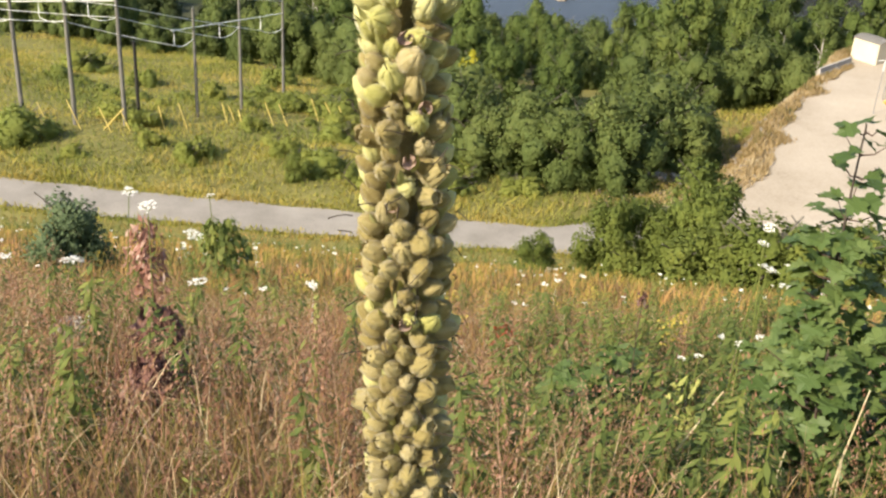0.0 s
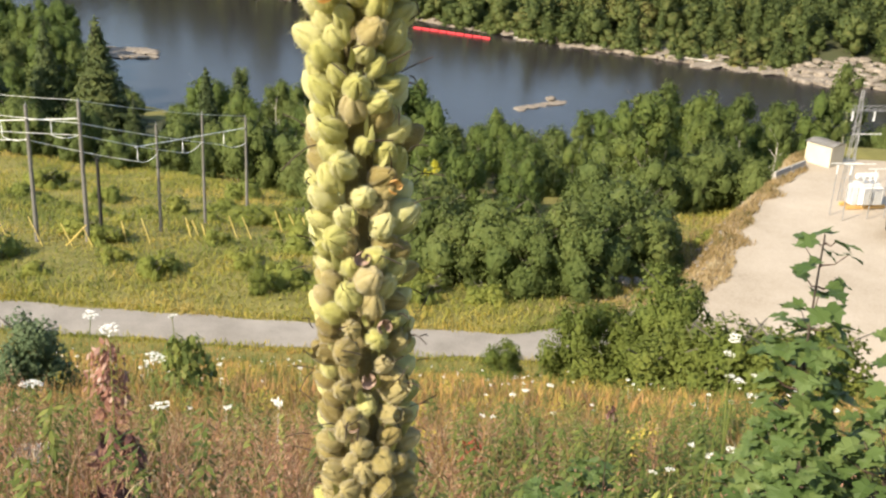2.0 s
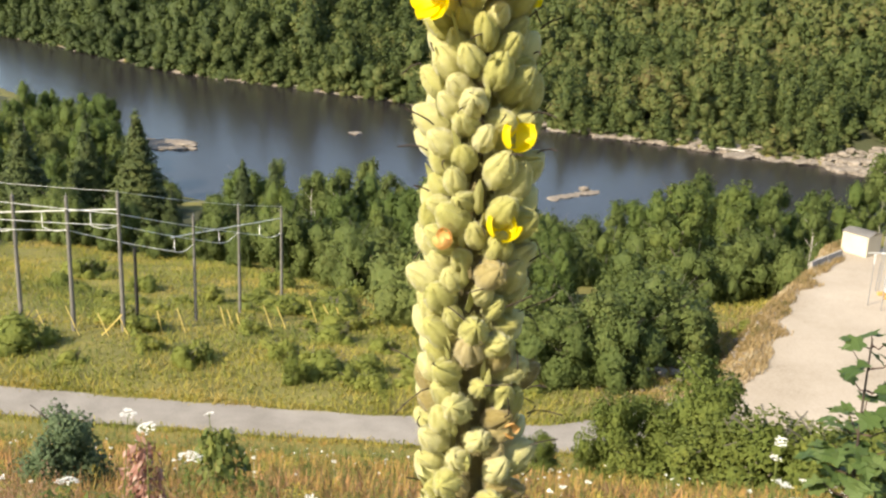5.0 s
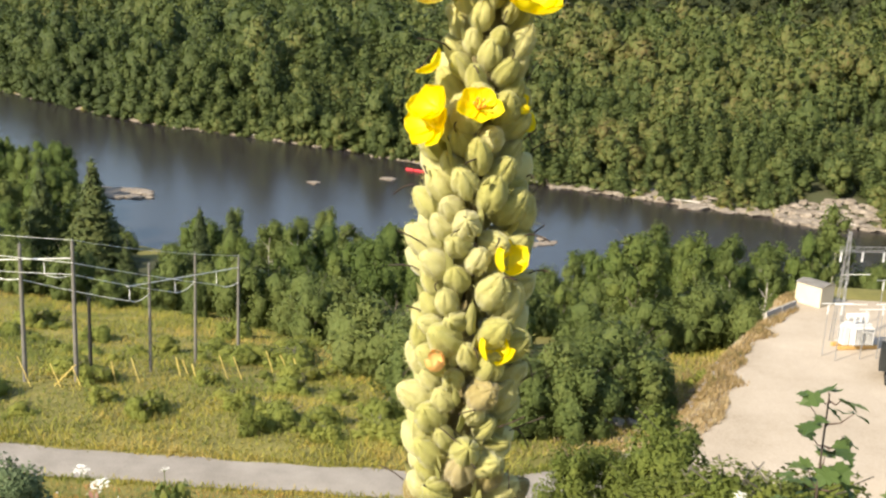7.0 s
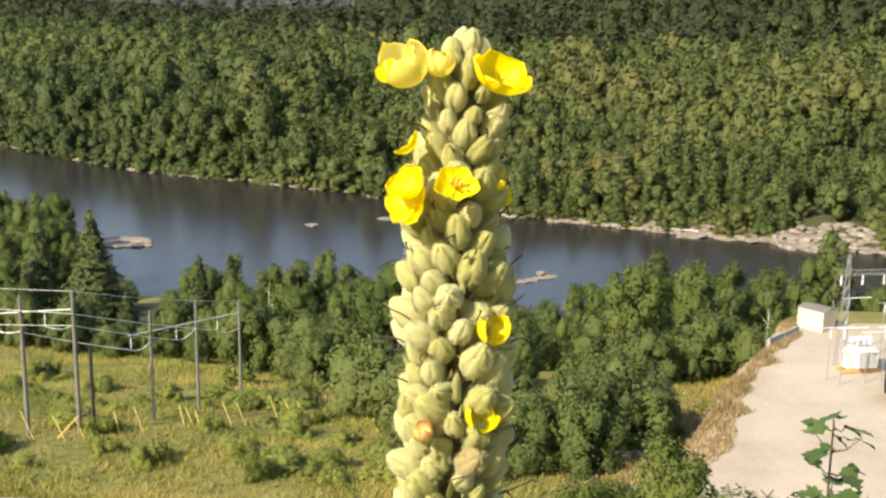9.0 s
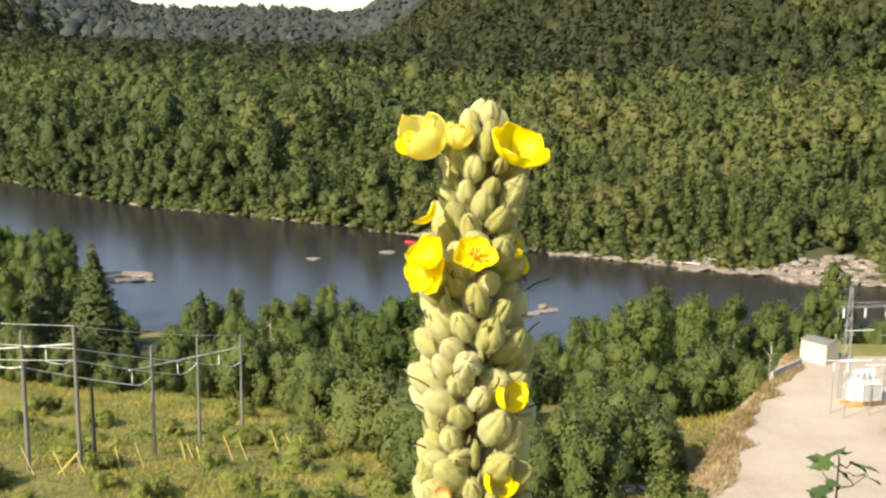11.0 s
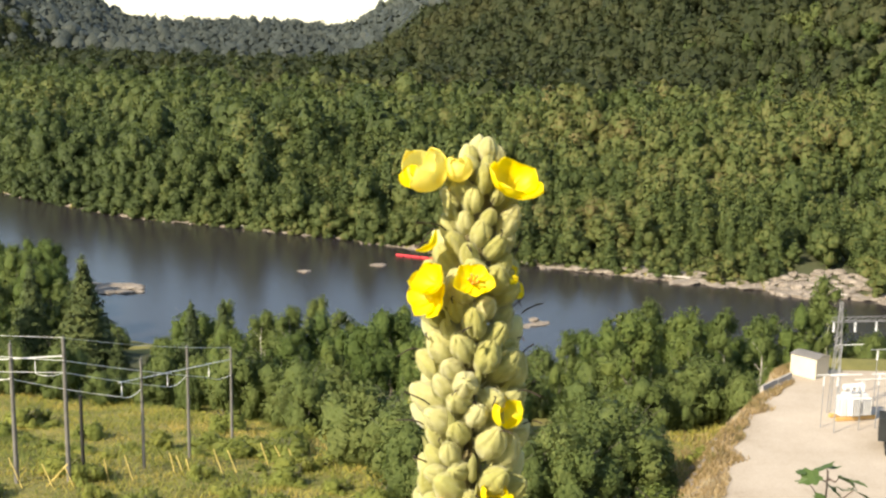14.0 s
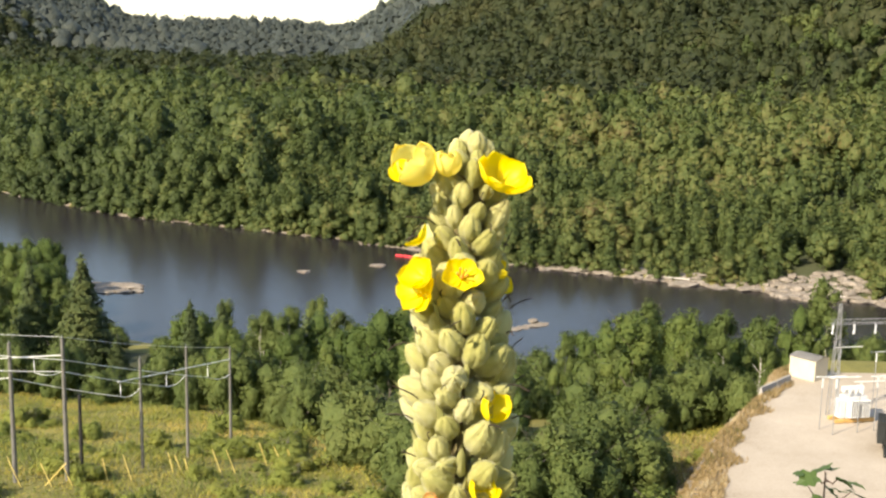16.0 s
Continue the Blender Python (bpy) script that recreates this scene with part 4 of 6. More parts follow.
for x, a, ln in ((-120, 10, 6), (-60, 170, 7), (-35, 150, 5), (18, 20, 8), (24, 60, 6), (60, 170, 7), (95, 140, 8)):
    y = float(along(FAR_SHORE, x)) + 1
    ob = thing("driftwood_log", (x, y, max(float(land(x, y)), WATER_Z) + 0.25), "bleached driftwood log on the river shore", "log", "driftwood logs")
    bm = bmesh.new()
    c, s = math.cos(radians(a)) * ln / 2, math.sin(radians(a)) * ln / 2
    cone_rod(bm, (-c, -s, 0), (c, s, 0.35), 0.28, 0.14, 8)
    part("stem", bm, M_LOG, ob)
M_BOOM = mottled("red plastic float", [(0.3, (0.50, 0.015, 0.02)), (0.7, (0.70, 0.04, 0.05))], 2, 15, 0.45, bump=0.05)
boom = thing("floating_boom", (-13, 317, WATER_Z), "red floating safety boom moored along the far shore", "floating boom")
for k in range(9):
    bm = bmesh.new()
    cone_rod(bm, (k * 2.35, -k * 1.15 - 2.0, 0.15), (k * 2.35 + 2.1, -k * 1.15 - 3.0, 0.15), 0.36, 0.36, 10)
    part("float", bm, M_BOOM, boom)
# NEAR
# ---- great mullein in the foreground ----
def felt(name, stops):
    """Woolly plant felt that varies from bud to bud."""
    mt, bn, bl, bb = mat_base(name, 0.9, 0.0, 0.15)
    boi = bn.new("ShaderNodeObjectInfo")
    btc = bn.new("ShaderNodeTexCoord")
    bns = node(bn, "TexNoise", Scale=3.2, Detail=5.0, Roughness=0.7)
    bns2 = node(bn, "TexNoise", Scale=20.0, Detail=4.0, Roughness=0.7)
    for q in (bns, bns2):
        bl.new(btc.outputs["Object"], q.inputs["Vector"])
    bmx = bn.new("ShaderNodeMix")
    bmx.inputs[0].default_value = 0.4
    bl.new(bns.outputs[0], bmx.inputs[2])
    bl.new(boi.outputs["Random"], bmx.inputs[3])
    brp = ramp(bn, stops)
    bl.new(bmx.outputs[0], brp.inputs[0])
    bl.new(brp.outputs[0], bb.inputs["Base Color"])
    bb.inputs["Sheen Weight"].default_value = 0.35
    bbp = node(bn, "Bump", Strength=0.7, Distance=0.0005)
    bl.new(bns2.outputs[0], bbp.inputs["Height"])
    bl.new(bbp.outputs[0], bb.inputs["Normal"])
    btr = bn.new("ShaderNodeBsdfTranslucent")
    bl.new(brp.outputs[0], btr.inputs["Color"])
    bms = bn.new("ShaderNodeMixShader")
    bms.inputs[0].default_value = 0.2
    bl.new(bb.outputs[0], bms.inputs[1])
    bl.new(btr.outputs[0], bms.inputs[2])
    bl.new(bms.outputs[0], bn["Material Output"].inputs["Surface"])
    return mt


M_BUD = felt("felted yellow-green bud", [(0.2, (0.323, 0.312, 0.086)), (0.42, (0.428, 0.410, 0.138)), (0.62, (0.503, 0.477, 0.204)), (0.85, (0.578, 0.551, 0.322))])
M_BUDOLD = felt("felted fading yellow-brown bud", [(0.2, (0.200, 0.145, 0.051)), (0.42, (0.294, 0.237, 0.088)), (0.62, (0.377, 0.312, 0.139)), (0.85, (0.447, 0.382, 0.233))])
M_STEM = mottled("brown-green woolly stem", [(0.3, (0.10, 0.075, 0.035)), (0.7, (0.24, 0.20, 0.09))], 60, 700, 0.9, dist=0.001)
M_STYLE = mottled("dried black style", [(0.3, (0.012, 0.008, 0.006)), (0.7, (0.05, 0.03, 0.02))], 60, 700, 0.8, bump=0.0)
M_WITHER = mottled("withered brown petal", [(0.3, (0.14, 0.085, 0.06)), (0.7, (0.42, 0.30, 0.24))], 200, 900, 0.9, dist=0.001)
M_PETAL = foliage("bright yellow petal", [(0.0, (0.90, 0.70, 0.012)), (1.0, (0.96, 0.82, 0.035))], 90.0, 0.45, 0.45, each=0.3)
M_PALEPETAL = foliage("pale yellow petal", [(0.0, (0.90, 0.76, 0.12)), (1.0, (0.96, 0.87, 0.28))], 90.0, 0.45, 0.5, each=0.3)
M_ORANGE_PETAL = foliage("orange wilting petal", [(0.0, (0.74, 0.36, 0.10)), (1.0, (0.84, 0.58, 0.26))], 90.0, 0.3, 0.55, each=0.3)
M_ANTHER = mottled("orange anther", [(0.3, (0.6, 0.22, 0.02)), (0.7, (0.8, 0.38, 0.04))], 200, 900, 0.8, bump=0.0)


def bud_mesh(seed, opened, mat, seg=30, rings=13, wool=420):
    """A felted calyx of five sepals, blunt and closed or opened in a star, with woolly hairs."""
    rng = np.random.default_rng(seed)
    verts, faces = [], []
    bend = rng.uniform(-0.10, 0.10, 2)
    phase = rng.uniform(0, 6.28)
    flat = rng.uniform(0.85, 1.0)
    for i in range(rings + 1):
        u = i / rings
        if opened:
            r = 0.5 * math.sin(math.pi * min(0.08 + u * 0.78, 1.0)) ** 0.65
            deep = 0.12 + 0.30 * u ** 2
            flare = 0.25 * max(u - 0.78, 0)
        else:
            r = 0.5 * math.sin(math.pi * min(0.07 + u * 0.915, 1.0)) ** 0.62
            deep = 0.20 + 0.22 * u + 0.14 * u ** 4
            flare = 0.0
        for k in range(seg):
            a = 2 * math.pi * k / seg
            c = abs(math.cos(2.5 * a + phase + 0.35 * math.sin(2.6 * u + phase)))
            groove = 1 - math.exp(-(c / 0.22) ** 2)
            q = (r + flare * groove) * (1 - deep * (1 - groove)) * (1 + 0.05 * math.sin(2 * a + phase))
            tip = u + (0.15 * groove * u ** 3 if opened else 0.09 * (groove - 0.6) * u ** 3)
            verts.append((q * 0.86 * math.cos(a) + bend[0] * u * u, q * 0.86 * flat * math.sin(a) + bend[1] * u * u, tip * 1.16))
    for i in range(rings):
        for k in range(seg):
            a, b2 = i * seg + k, i * seg + (k + 1) % seg
            faces.append((a, b2, b2 + seg, a + seg))
    v = np.array(verts)
    base = len(v)
    if opened:
        # the swollen capsule that shows inside the open star
        m = 10
        inner = []
        for i in range(4):
            for k in range(m):
                a, el = 2 * math.pi * k / m, i / 3 * 1.45
                inner.append((0.35 * math.cos(el) * math.cos(a) + bend[0], 0.35 * math.cos(el) * math.sin(a) + bend[1], 0.92 + 0.30 * math.sin(el)))
        v = np.concatenate([v, np.array(inner)])
        for i in range(3):
            for k in range(m):
                a, b2 = base + i * m + k, base + i * m + (k + 1) % m
                faces.append((a, b2, b2 + m, a + m))
    else:
        v = np.concatenate([v, [v[-seg:].mean(0) - np.array([0, 0, 0.02])]])
        for k in range(seg):
            faces.append((rings * seg + k, rings * seg + (k + 1) % seg, base))
    hairs = []
    if wool:
        pick = rng.integers(seg, rings * seg, wool)
        p = v[pick]
        out = unit(np.stack([p[:, 0], p[:, 1], (p[:, 2] - 0.5) * 0.5], 1) + rng.normal(size=(wool, 3)) * 0.55)
        side = unit(np.cross(out, rng.normal(size=(wool, 3)))) * 0.007
        hv = np.stack([p - side, p + side, p + out * rng.uniform(0.07, 0.24, (wool, 1))], 1).reshape(-1, 3)
        hairs = [tuple(q) for q in (np.arange(3 * wool).reshape(wool, 3) + len(v)).tolist()]
        v = np.concatenate([v, hv])
    me = bpy.data.meshes.new("bud")
    me.from_pydata(v.tolist(), [], faces + hairs)
    me.polygons.foreach_set("use_smooth", np.ones(len(me.polygons), bool))
    me.materials.append(mat)
    return me


def axis_x(z):
    return 0.0025 + max(1.50 - z, 0) * 0.045 + 0.004 * max(z - 1.62, 0) / 0.07


AXIS_Y, TIP_Z = 0.42, 1.678
def spike_radius(z):
    return float(np.interp(z, (0.90, 1.15, 1.30, 1.45, 1.555, 1.59, 1.62, 1.65, 1.664, TIP_Z), (0.0212, 0.0216, 0.0210, 0.0204, 0.0196, 0.0181, 0.0162, 0.0130, 0.0108, 0.0035)))


mullein = thing("mullein", (0, 0, 0), "tall great mullein with felted yellow-green buds and bright yellow flowers", "mullein plant")
part("stem", tube([(axis_x(z) + 0.03 * max(0.9 - z, 0), AXIS_Y, z) for z in np.linspace(-0.35, TIP_Z - 0.006, 30)], 0.0105, 10, 0.55), M_STEM, mullein)
BUDS = [bud_mesh(100 + i, False, M_BUD) for i in range(6)]
PLAINBUD = bud_mesh(99, False, M_BUD, 12, 6, 0)
OLDBUDS = [bud_mesh(110 + i, False, M_BUDOLD) for i in range(4)]
OPENED = [bud_mesh(120 + i, True, M_BUDOLD) for i in range(5)]
rng = np.random.default_rng(77)
z, turn, count = 1.02, 0.0, 0
hidden = []
while z < TIP_Z:
    r = spike_radius(z)
    grow = float(np.interp(z, (1.0, 1.55, 1.63, TIP_Z), (1.0, 1.0, 0.86, 0.62)))
    s = 0.0134 * grow * rng.uniform(0.74, 1.18) * float(np.interp(z, (1.30, 1.46), (0.94, 1.0)))
    stout = float(np.interp(z, (1.30, 1.50), (0.90, 1.0)))
    op = rng.uniform() < np.interp(z, (1.2, 1.36, 1.46), (0.22, 0.18, 0.0))
    me = OPENED[rng.integers(5)] if op else (OLDBUDS[rng.integers(4)] if z < 1.40 + 0.06 * rng.normal() else BUDS[rng.integers(6)])
    tilt = radians(float(np.interp(z, (1.0, 1.4, 1.6, 1.66, TIP_Z), (62, 56, 44, 28, 6))) + rng.normal() * 9)
    a = turn + rng.normal() * 0.13
    rr = max(r - 0.0128 * grow * math.sin(tilt) * 1.05, 0.0) + float(np.interp(z, (1.36, 1.52), (0.0022, 0.0004)))
    out = Vector((math.cos(a), math.sin(a), 0))
    d = out * math.sin(tilt) + Vector((0, 0, 1)) * math.cos(tilt)
    base = Vector((axis_x(z), AXIS_Y, z)) + out * rr
    mb = Matrix.Translation(base) @ (d + Vector(rng.normal(size=3)) * 0.12).to_track_quat("Z", "Y").to_matrix().to_4x4() @ pose(0, 0, 0, 0, 0, rng.uniform(0, 360)) @ Matrix.Diagonal((s, s, s * stout * rng.uniform(0.88, 1.08), 1))
    if out.y > 0.12 or z < 1.14:
        hidden.append((PLAINBUD, mb))
    else:
        ob = new("bud", me)
        ob.parent = mullein
        ob.matrix_basis = mb
    if rng.uniform() < 0.42 and z < 1.655:
        e = base + d * s * 1.2
        bendv = Vector(rng.normal(size=3)) * 0.0045
        ln = rng.uniform(0.004, 0.010)
        pts = [e + d * ln * t + bendv * t * t + Vector((0, 0, -0.004 * t * t)) for t in (0, 0.35, 0.7, 1.0)]
        part("style", tube(pts, 0.0003, 4), M_STYLE, mullein)
    turn += 2.39996
    z += 0.00104 * grow * (0.0215 / max(r, 0.012)) ** 0.5
    count += 1


M_BRACT = foliage("pale felted bract", [(0.0, (0.300, 0.300, 0.098)), (1.0, (0.420, 0.405, 0.180))], 40.0, 0.2, 0.9, each=0.6)
bract_v = [(0, 0, 0), (0.0022, 0, 0.004), (-0.0022, 0, 0.004), (0.0016, 0.0012, 0.009), (-0.0016, 0.0012, 0.009), (0, 0.0005, 0.0145), (0, -0.0012, 0.006)]
bract_f = [(0, 1, 6), (0, 6, 2), (1, 3, 6), (2, 6, 4), (3, 5, 6), (4, 6, 5)]
BRACT = fast_mesh("bract", bract_v, bract_f, M_BRACT, True)
for i in range(150):
    bz = 1.14 + 0.52 * (i + 0.5) / 150
    a = -math.pi / 2 + rng.normal() * 0.95
    out = Vector((math.cos(a), math.sin(a), 0))
    d = (out * rng.uniform(0.35, 0.8) + Vector((0, 0, 1))).normalized()
    ob = new("bract", BRACT)
    ob.parent = mullein
    k = rng.uniform(0.7, 1.1)
    ob.matrix_basis = Matrix.Translation(Vector((axis_x(bz), AXIS_Y, bz)) + out * (spike_radius(bz) - 0.0055)) @ d.to_track_quat("Z", "Y").to_matrix().to_4x4() @ pose(0, 0, 0, 0, 0, rng.uniform(0, 360)) @ Matrix.Diagonal((k, k, k, 1))
bm = bmesh.new()
for me, mb in hidden:
    k0 = len(bm.verts)
    bm.from_mesh(me)
    bm.verts.ensure_lookup_table()
    for q in range(k0, len(bm.verts)):
        bm.verts[q].co = mb @ bm.verts[q].co
tagged(part("bud_mass", bm, M_BUD, mullein, "felted buds round the back of the spike", True), kind="stuff")


def petal_mesh(seed, length, width, cup, mat):
    """A rounded petal that bends through cup radians along its length; deep cups close into a globe."""
    rng = np.random.default_rng(seed)
    ph = rng.uniform(0, 6.28, 3)
    nu, nv = 18, 12
    verts, faces = [], []
    for i in range(nu + 1):
        u = i / nu
        w = width * (0.22 + 0.78 * math.sin(math.pi / 2 * min(u / 0.62, 1.0)) ** 1.3) * (math.sqrt(max(1 - ((u - 0.62) / 0.38) ** 2, 0.0)) if u > 0.62 else 1.0)
        for j in range(nv + 1):
            q = j / nv * 2 - 1
            ruffle = 0.022 * length * u * u * (math.sin(4.2 * q + ph[0]) + 0.6 * math.sin(7.5 * q + ph[1] + 3 * u))
            if cup > 1.7:
                t = cup * u * (1 - 0.16 * q * q)
                lon, r = q * 0.88 * w / width, length / cup * (1 + 0.05 * math.sin(ph[2])) + ruffle * 0.5
                verts.append((r * math.sin(t) * math.sin(lon), r * math.sin(t) * math.cos(lon), r * (1 - math.cos(t))))
            else:
                t = cup * u
                roll = 0.22 * w * q * q
                verts.append((q * w * 0.5, length * math.sin(t) / cup - (roll + ruffle) * math.sin(t), length * (1 - math.cos(t)) / cup + (roll + ruffle) * math.cos(t)))
    for i in range(nu):
        for j in range(nv):
            a = i * (nv + 1) + j
            faces.append((a, a + 1, a + nv + 2, a + nv + 1))
    return fast_mesh("petal", verts, faces, mat, True)


def flower(place, facing, size, cup, mat, petals=5, gone=(), turn=0.0, label="open bright yellow five-petalled flower", heart=True):
    """A flower under the mullein: petals of their own, with a small orange heart where it shows."""
    q = Vector(facing).normalized().to_track_quat("Z", "Y").to_matrix().to_4x4()
    ob = new("flower")
    ob.parent = mullein
    ob.matrix_basis = Matrix.Translation(place) @ q @ pose(0, 0, 0, 0, 0, turn)
    tagged(ob, label)
    for k in range(petals):
        if k in gone:
            continue
        me = petal_mesh(k * 3 + int(abs(place[2]) * 1e4) % 50, size * (1.0 + 0.12 * (k % 2)), size * 0.94, cup, mat)
        pt = part("petal", me, mat, ob)
        pt.matrix_basis = pose(0, 0, 0.0004 * (k % 2), 4 * (k % 3), 0, 360 / petals * k)
    if cup > 1.5 or not heart:
        return ob
    bm = bmesh.new()
    for k in range(5):
        a = 2 * math.pi * k / 5
        cone_rod(bm, (0, 0, 0), (0.0018 * math.cos(a), 0.0018 * math.sin(a), 0.0048), 0.0004, 0.0003, 5)
        bmesh.ops.create_icosphere(bm, subdivisions=1, radius=0.0008, matrix=Matrix.Translation((0.0018 * math.cos(a), 0.0018 * math.sin(a), 0.005)))
    part("stamen_tuft", bm, M_ANTHER, ob, "orange stamens")
    return ob


YEL = "open bright yellow five-petalled flower"
flower((-0.0130, 0.410, 1.6665), (-0.45, -0.35, 0.80), 0.0190, 2.20, M_PALEPETAL, 5, (), 10, "half-open pale yellow flower")
flower((-0.0160, 0.408, 1.6680), (-0.25, -0.60, 0.70), 0.0120, 0.45, M_PETAL, 5, (0, 1, 3, 4), -54, "half-open pale yellow flower", False)
flower((-0.0040, 0.409, 1.6690), (-0.10, -0.30, 0.95), 0.0135, 2.75, M_PALEPETAL, 5, (), 50, "pale yellow flower about to open")
flower((0.0148, 0.407, 1.6655), (0.30, -0.55, 0.78), 0.0150, 1.38, M_PETAL, 5, (), 0, YEL, False)
flower((-0.0125, 0.404, 1.6235), (-0.62, -0.60, 0.40), 0.0108, 0.85, M_PETAL, 5, (), 20, YEL, False)
flower((-0.0125, 0.402, 1.6300), (-0.60, -0.60, 0.55), 0.0100, 1.2, M_PETAL, 5, (), 40, YEL, False)
flower((0.0015, 0.3985, 1.6310), (0.10, -0.80, 0.60), 0.0088, 0.85, M_PETAL, 5, (), 38, YEL)
flower((-0.0140, 0.412, 1.6430), (-0.65, -0.45, 0.6), 0.0095, 1.5, M_PETAL, 5, (0, 1, 4), 70, "yellow flower partly hidden behind buds", False)
flower((0.0135, 0.413, 1.6305), (0.75, -0.35, 0.5), 0.0080, 1.9, M_PETAL, 5, (0, 4), 70, "yellow flower partly hidden behind buds")
flower((0.0150, 0.412, 1.6235), (0.75, -0.45, 0.45), 0.0095, 1.3, M_PETAL, 5, (1, 2, 3), 0, "yellow flower partly hidden behind buds", False)
flower((0.0135, 0.405, 1.5735), (0.60, -0.35, 0.75), 0.0125, 1.9, M_PETAL, 5, (1,), 60, "narrow half-closed yellow flower")
flower((0.0105, 0.4010, 1.5410), (0.35, -0.45, 0.85), 0.0120, 2.0, M_PETAL, 5, (2,), 0, "crumpled orange-yellow flower")
flower((-0.0085, 0.3995, 1.5365), (-0.1, -0.45, 0.85), 0.0095, 2.4, M_ORANGE_PETAL, 5, (1,), 0, "wilted pale orange flower")
flower((0.0185, 0.405, 1.462), (0.7, -0.7, 0.2), 0.0065, 2.0, M_ORANGE_PETAL, 5, (1, 3), 0, "wilted orange flower")
for px, pz, ang in ((0.0085, 1.432, -1.45), (0.010, 1.375, -1.4), (0.002, 1.352, -1.7), (0.016, 1.40, -1.1), (0.010, 1.29, -1.5), (0.004, 1.245, -1.6)):
    flower((axis_x(pz) + 0.018 * math.cos(ang) + 0.2 * (px - 0.008), AXIS_Y + 0.0185 * math.sin(ang), pz), (math.cos(ang), math.sin(ang), 0.2), 0.0065, 2.0, M_WITHER, 5, (1,), 30 * px * 1000, "withered brown flower remains")


# ---- maple sapling ----
M_MAPLE = foliage("maple leaf green", [(0.0, (0.050, 0.090, 0.026)), (0.5, (0.095, 0.145, 0.042)), (1.0, (0.170, 0.220, 0.075))], 1.5, 0.35, 0.5, each=0.6)
M_REDSTEM = mottled("dark reddish stem", [(0.3, (0.05, 0.03, 0.022)), (0.7, (0.12, 0.07, 0.05))], 10, 120, 0.7, dist=0.002)


def maple_leaf(seed, mat):
    rng = np.random.default_rng(seed)
    half = ((0.0, 0.0), (0.16, -0.12), (0.44, -0.04), (0.38, 0.14), (0.66, 0.34), (0.50, 0.46), (0.34, 0.52), (0.40, 0.74), (0.20, 0.74), (0.0, 1.02))
    rim = list(half) + [(-x, y) for x, y in half[-2:0:-1]]
    bm = bmesh.new()

    def lift(x, y):
        return 0.18 * abs(x) - 0.22 * (y - 0.3) ** 2 + 0.04 * math.sin(7 * x + seed) + 0.03 * math.sin(9 * y + seed)
    spine = [bm.verts.new((0, y, lift(0, y))) for y in (0.22, 0.5)]
    vs = [bm.verts.new((x + rng.normal() * 0.015, y, lift(x, y))) for x, y in rim]
    n = len(vs)
    for k in range(n):
        a, b2 = vs[k], vs[(k + 1) % n]
        c = spine[1] if (a.co.y + b2.co.y) / 2 > 0.42 else spine[0]
        bm.faces.new((a, b2, c))
    cr = [k for k in range(n) if ((vs[k].co.y + vs[(k + 1) % n].co.y) / 2 > 0.42) != ((vs[(k + 1) % n].co.y + vs[(k + 2) % n].co.y) / 2 > 0.42)]
    for k in cr:
        bm.faces.new((vs[(k + 1) % n], spine[0], spine[1]))
    bm.normal_update()
    me = bpy.data.meshes.new("leaf")
    bm.to_mesh(me)
    bm.free()
    me.materials.append(mat)
    return me


M_SAPBARK = mottled("dark sapling bark", [(0.3, (0.030, 0.022, 0.018)), (0.7, (0.09, 0.065, 0.05))], 8, 60, 0.8, dist=0.002)
LEAVES = [maple_leaf(i, M_MAPLE) for i in range(5)]


def sapling(x, y, height, levels, seed, leaf_size, wide, label, fork=1, shy=0.0):
    rng = np.random.default_rng(seed)
    z0 = float(land(x, y))
    ob = thing("maple_sapling", (x, y, z0 - 0.05), label, "sapling", "maple saplings")
    part("trunk", tube([(0.02 * math.sin(t * 5), 0.02 * math.cos(t * 4), height * t) for t in np.linspace(0, 1, 9)], 0.016, 7, 0.25), M_SAPBARK, ob)
    for i in range(levels):
        t = 0.12 + 0.86 * i / (levels - 1)
        reach = wide * (1.0 - 0.86 * t ** 1.3) * rng.uniform(0.75, 1.15) * (0.6 if t > 0.9 else 1)
        slim = t > 0.76 and height > 1.5
        if slim:
            reach = rng.uniform(0.06, 0.11)
        for sgn in range(3 if slim else 4):
            a = i * 1.57 + sgn * math.pi / (1.5 if slim else 2) + rng.normal() * 0.25 + 0.5 * slim
            org = Vector((0, 0, height * t))
            end = org + Vector((math.cos(a), math.sin(a), 0.35 + 0.25 * rng.uniform())) * reach
            part("twig", tube([org, (org + end) / 2 + Vector((0, 0, -0.02)), end], 0.005, 4, 0.5), M_REDSTEM, ob)
            for k in range(2 if slim else (5 if reach < 0.3 else 9)):
                f = 1.0 if k == 0 else rng.uniform(0.35, 0.95)
                b = a + (0 if k == 0 else rng.normal() * 1.0)
                at = org.lerp(end, f) + Vector((math.cos(b), math.sin(b), 0.1)) * (0.0 if k == 0 else 0.07)
                s = leaf_size * rng.uniform(0.65, 1.15) * (0.85 if t > 0.92 else 1)
                lf = new("leaf", LEAVES[rng.integers(5)])
                lf.parent = ob
                lf.matrix_basis = Matrix.Translation(at) @ pose(0, 0, 0, 0, 0, math.degrees(b) - 90 + rng.normal() * 18) @ pose(0, 0, 0, -22 + rng.normal() * 16, rng.normal() * 14, 0) @ Matrix.Diagonal((s, s, s, 1))
    return ob


sapling(1.80, 4.98, 2.32, 19, 3, 0.108, 0.33, "young maple sapling with large dark green lobed leaves")
sapling(2.20, 4.75, 1.75, 14, 4, 0.112, 0.44, "young maple sapling with large dark green lobed leaves")
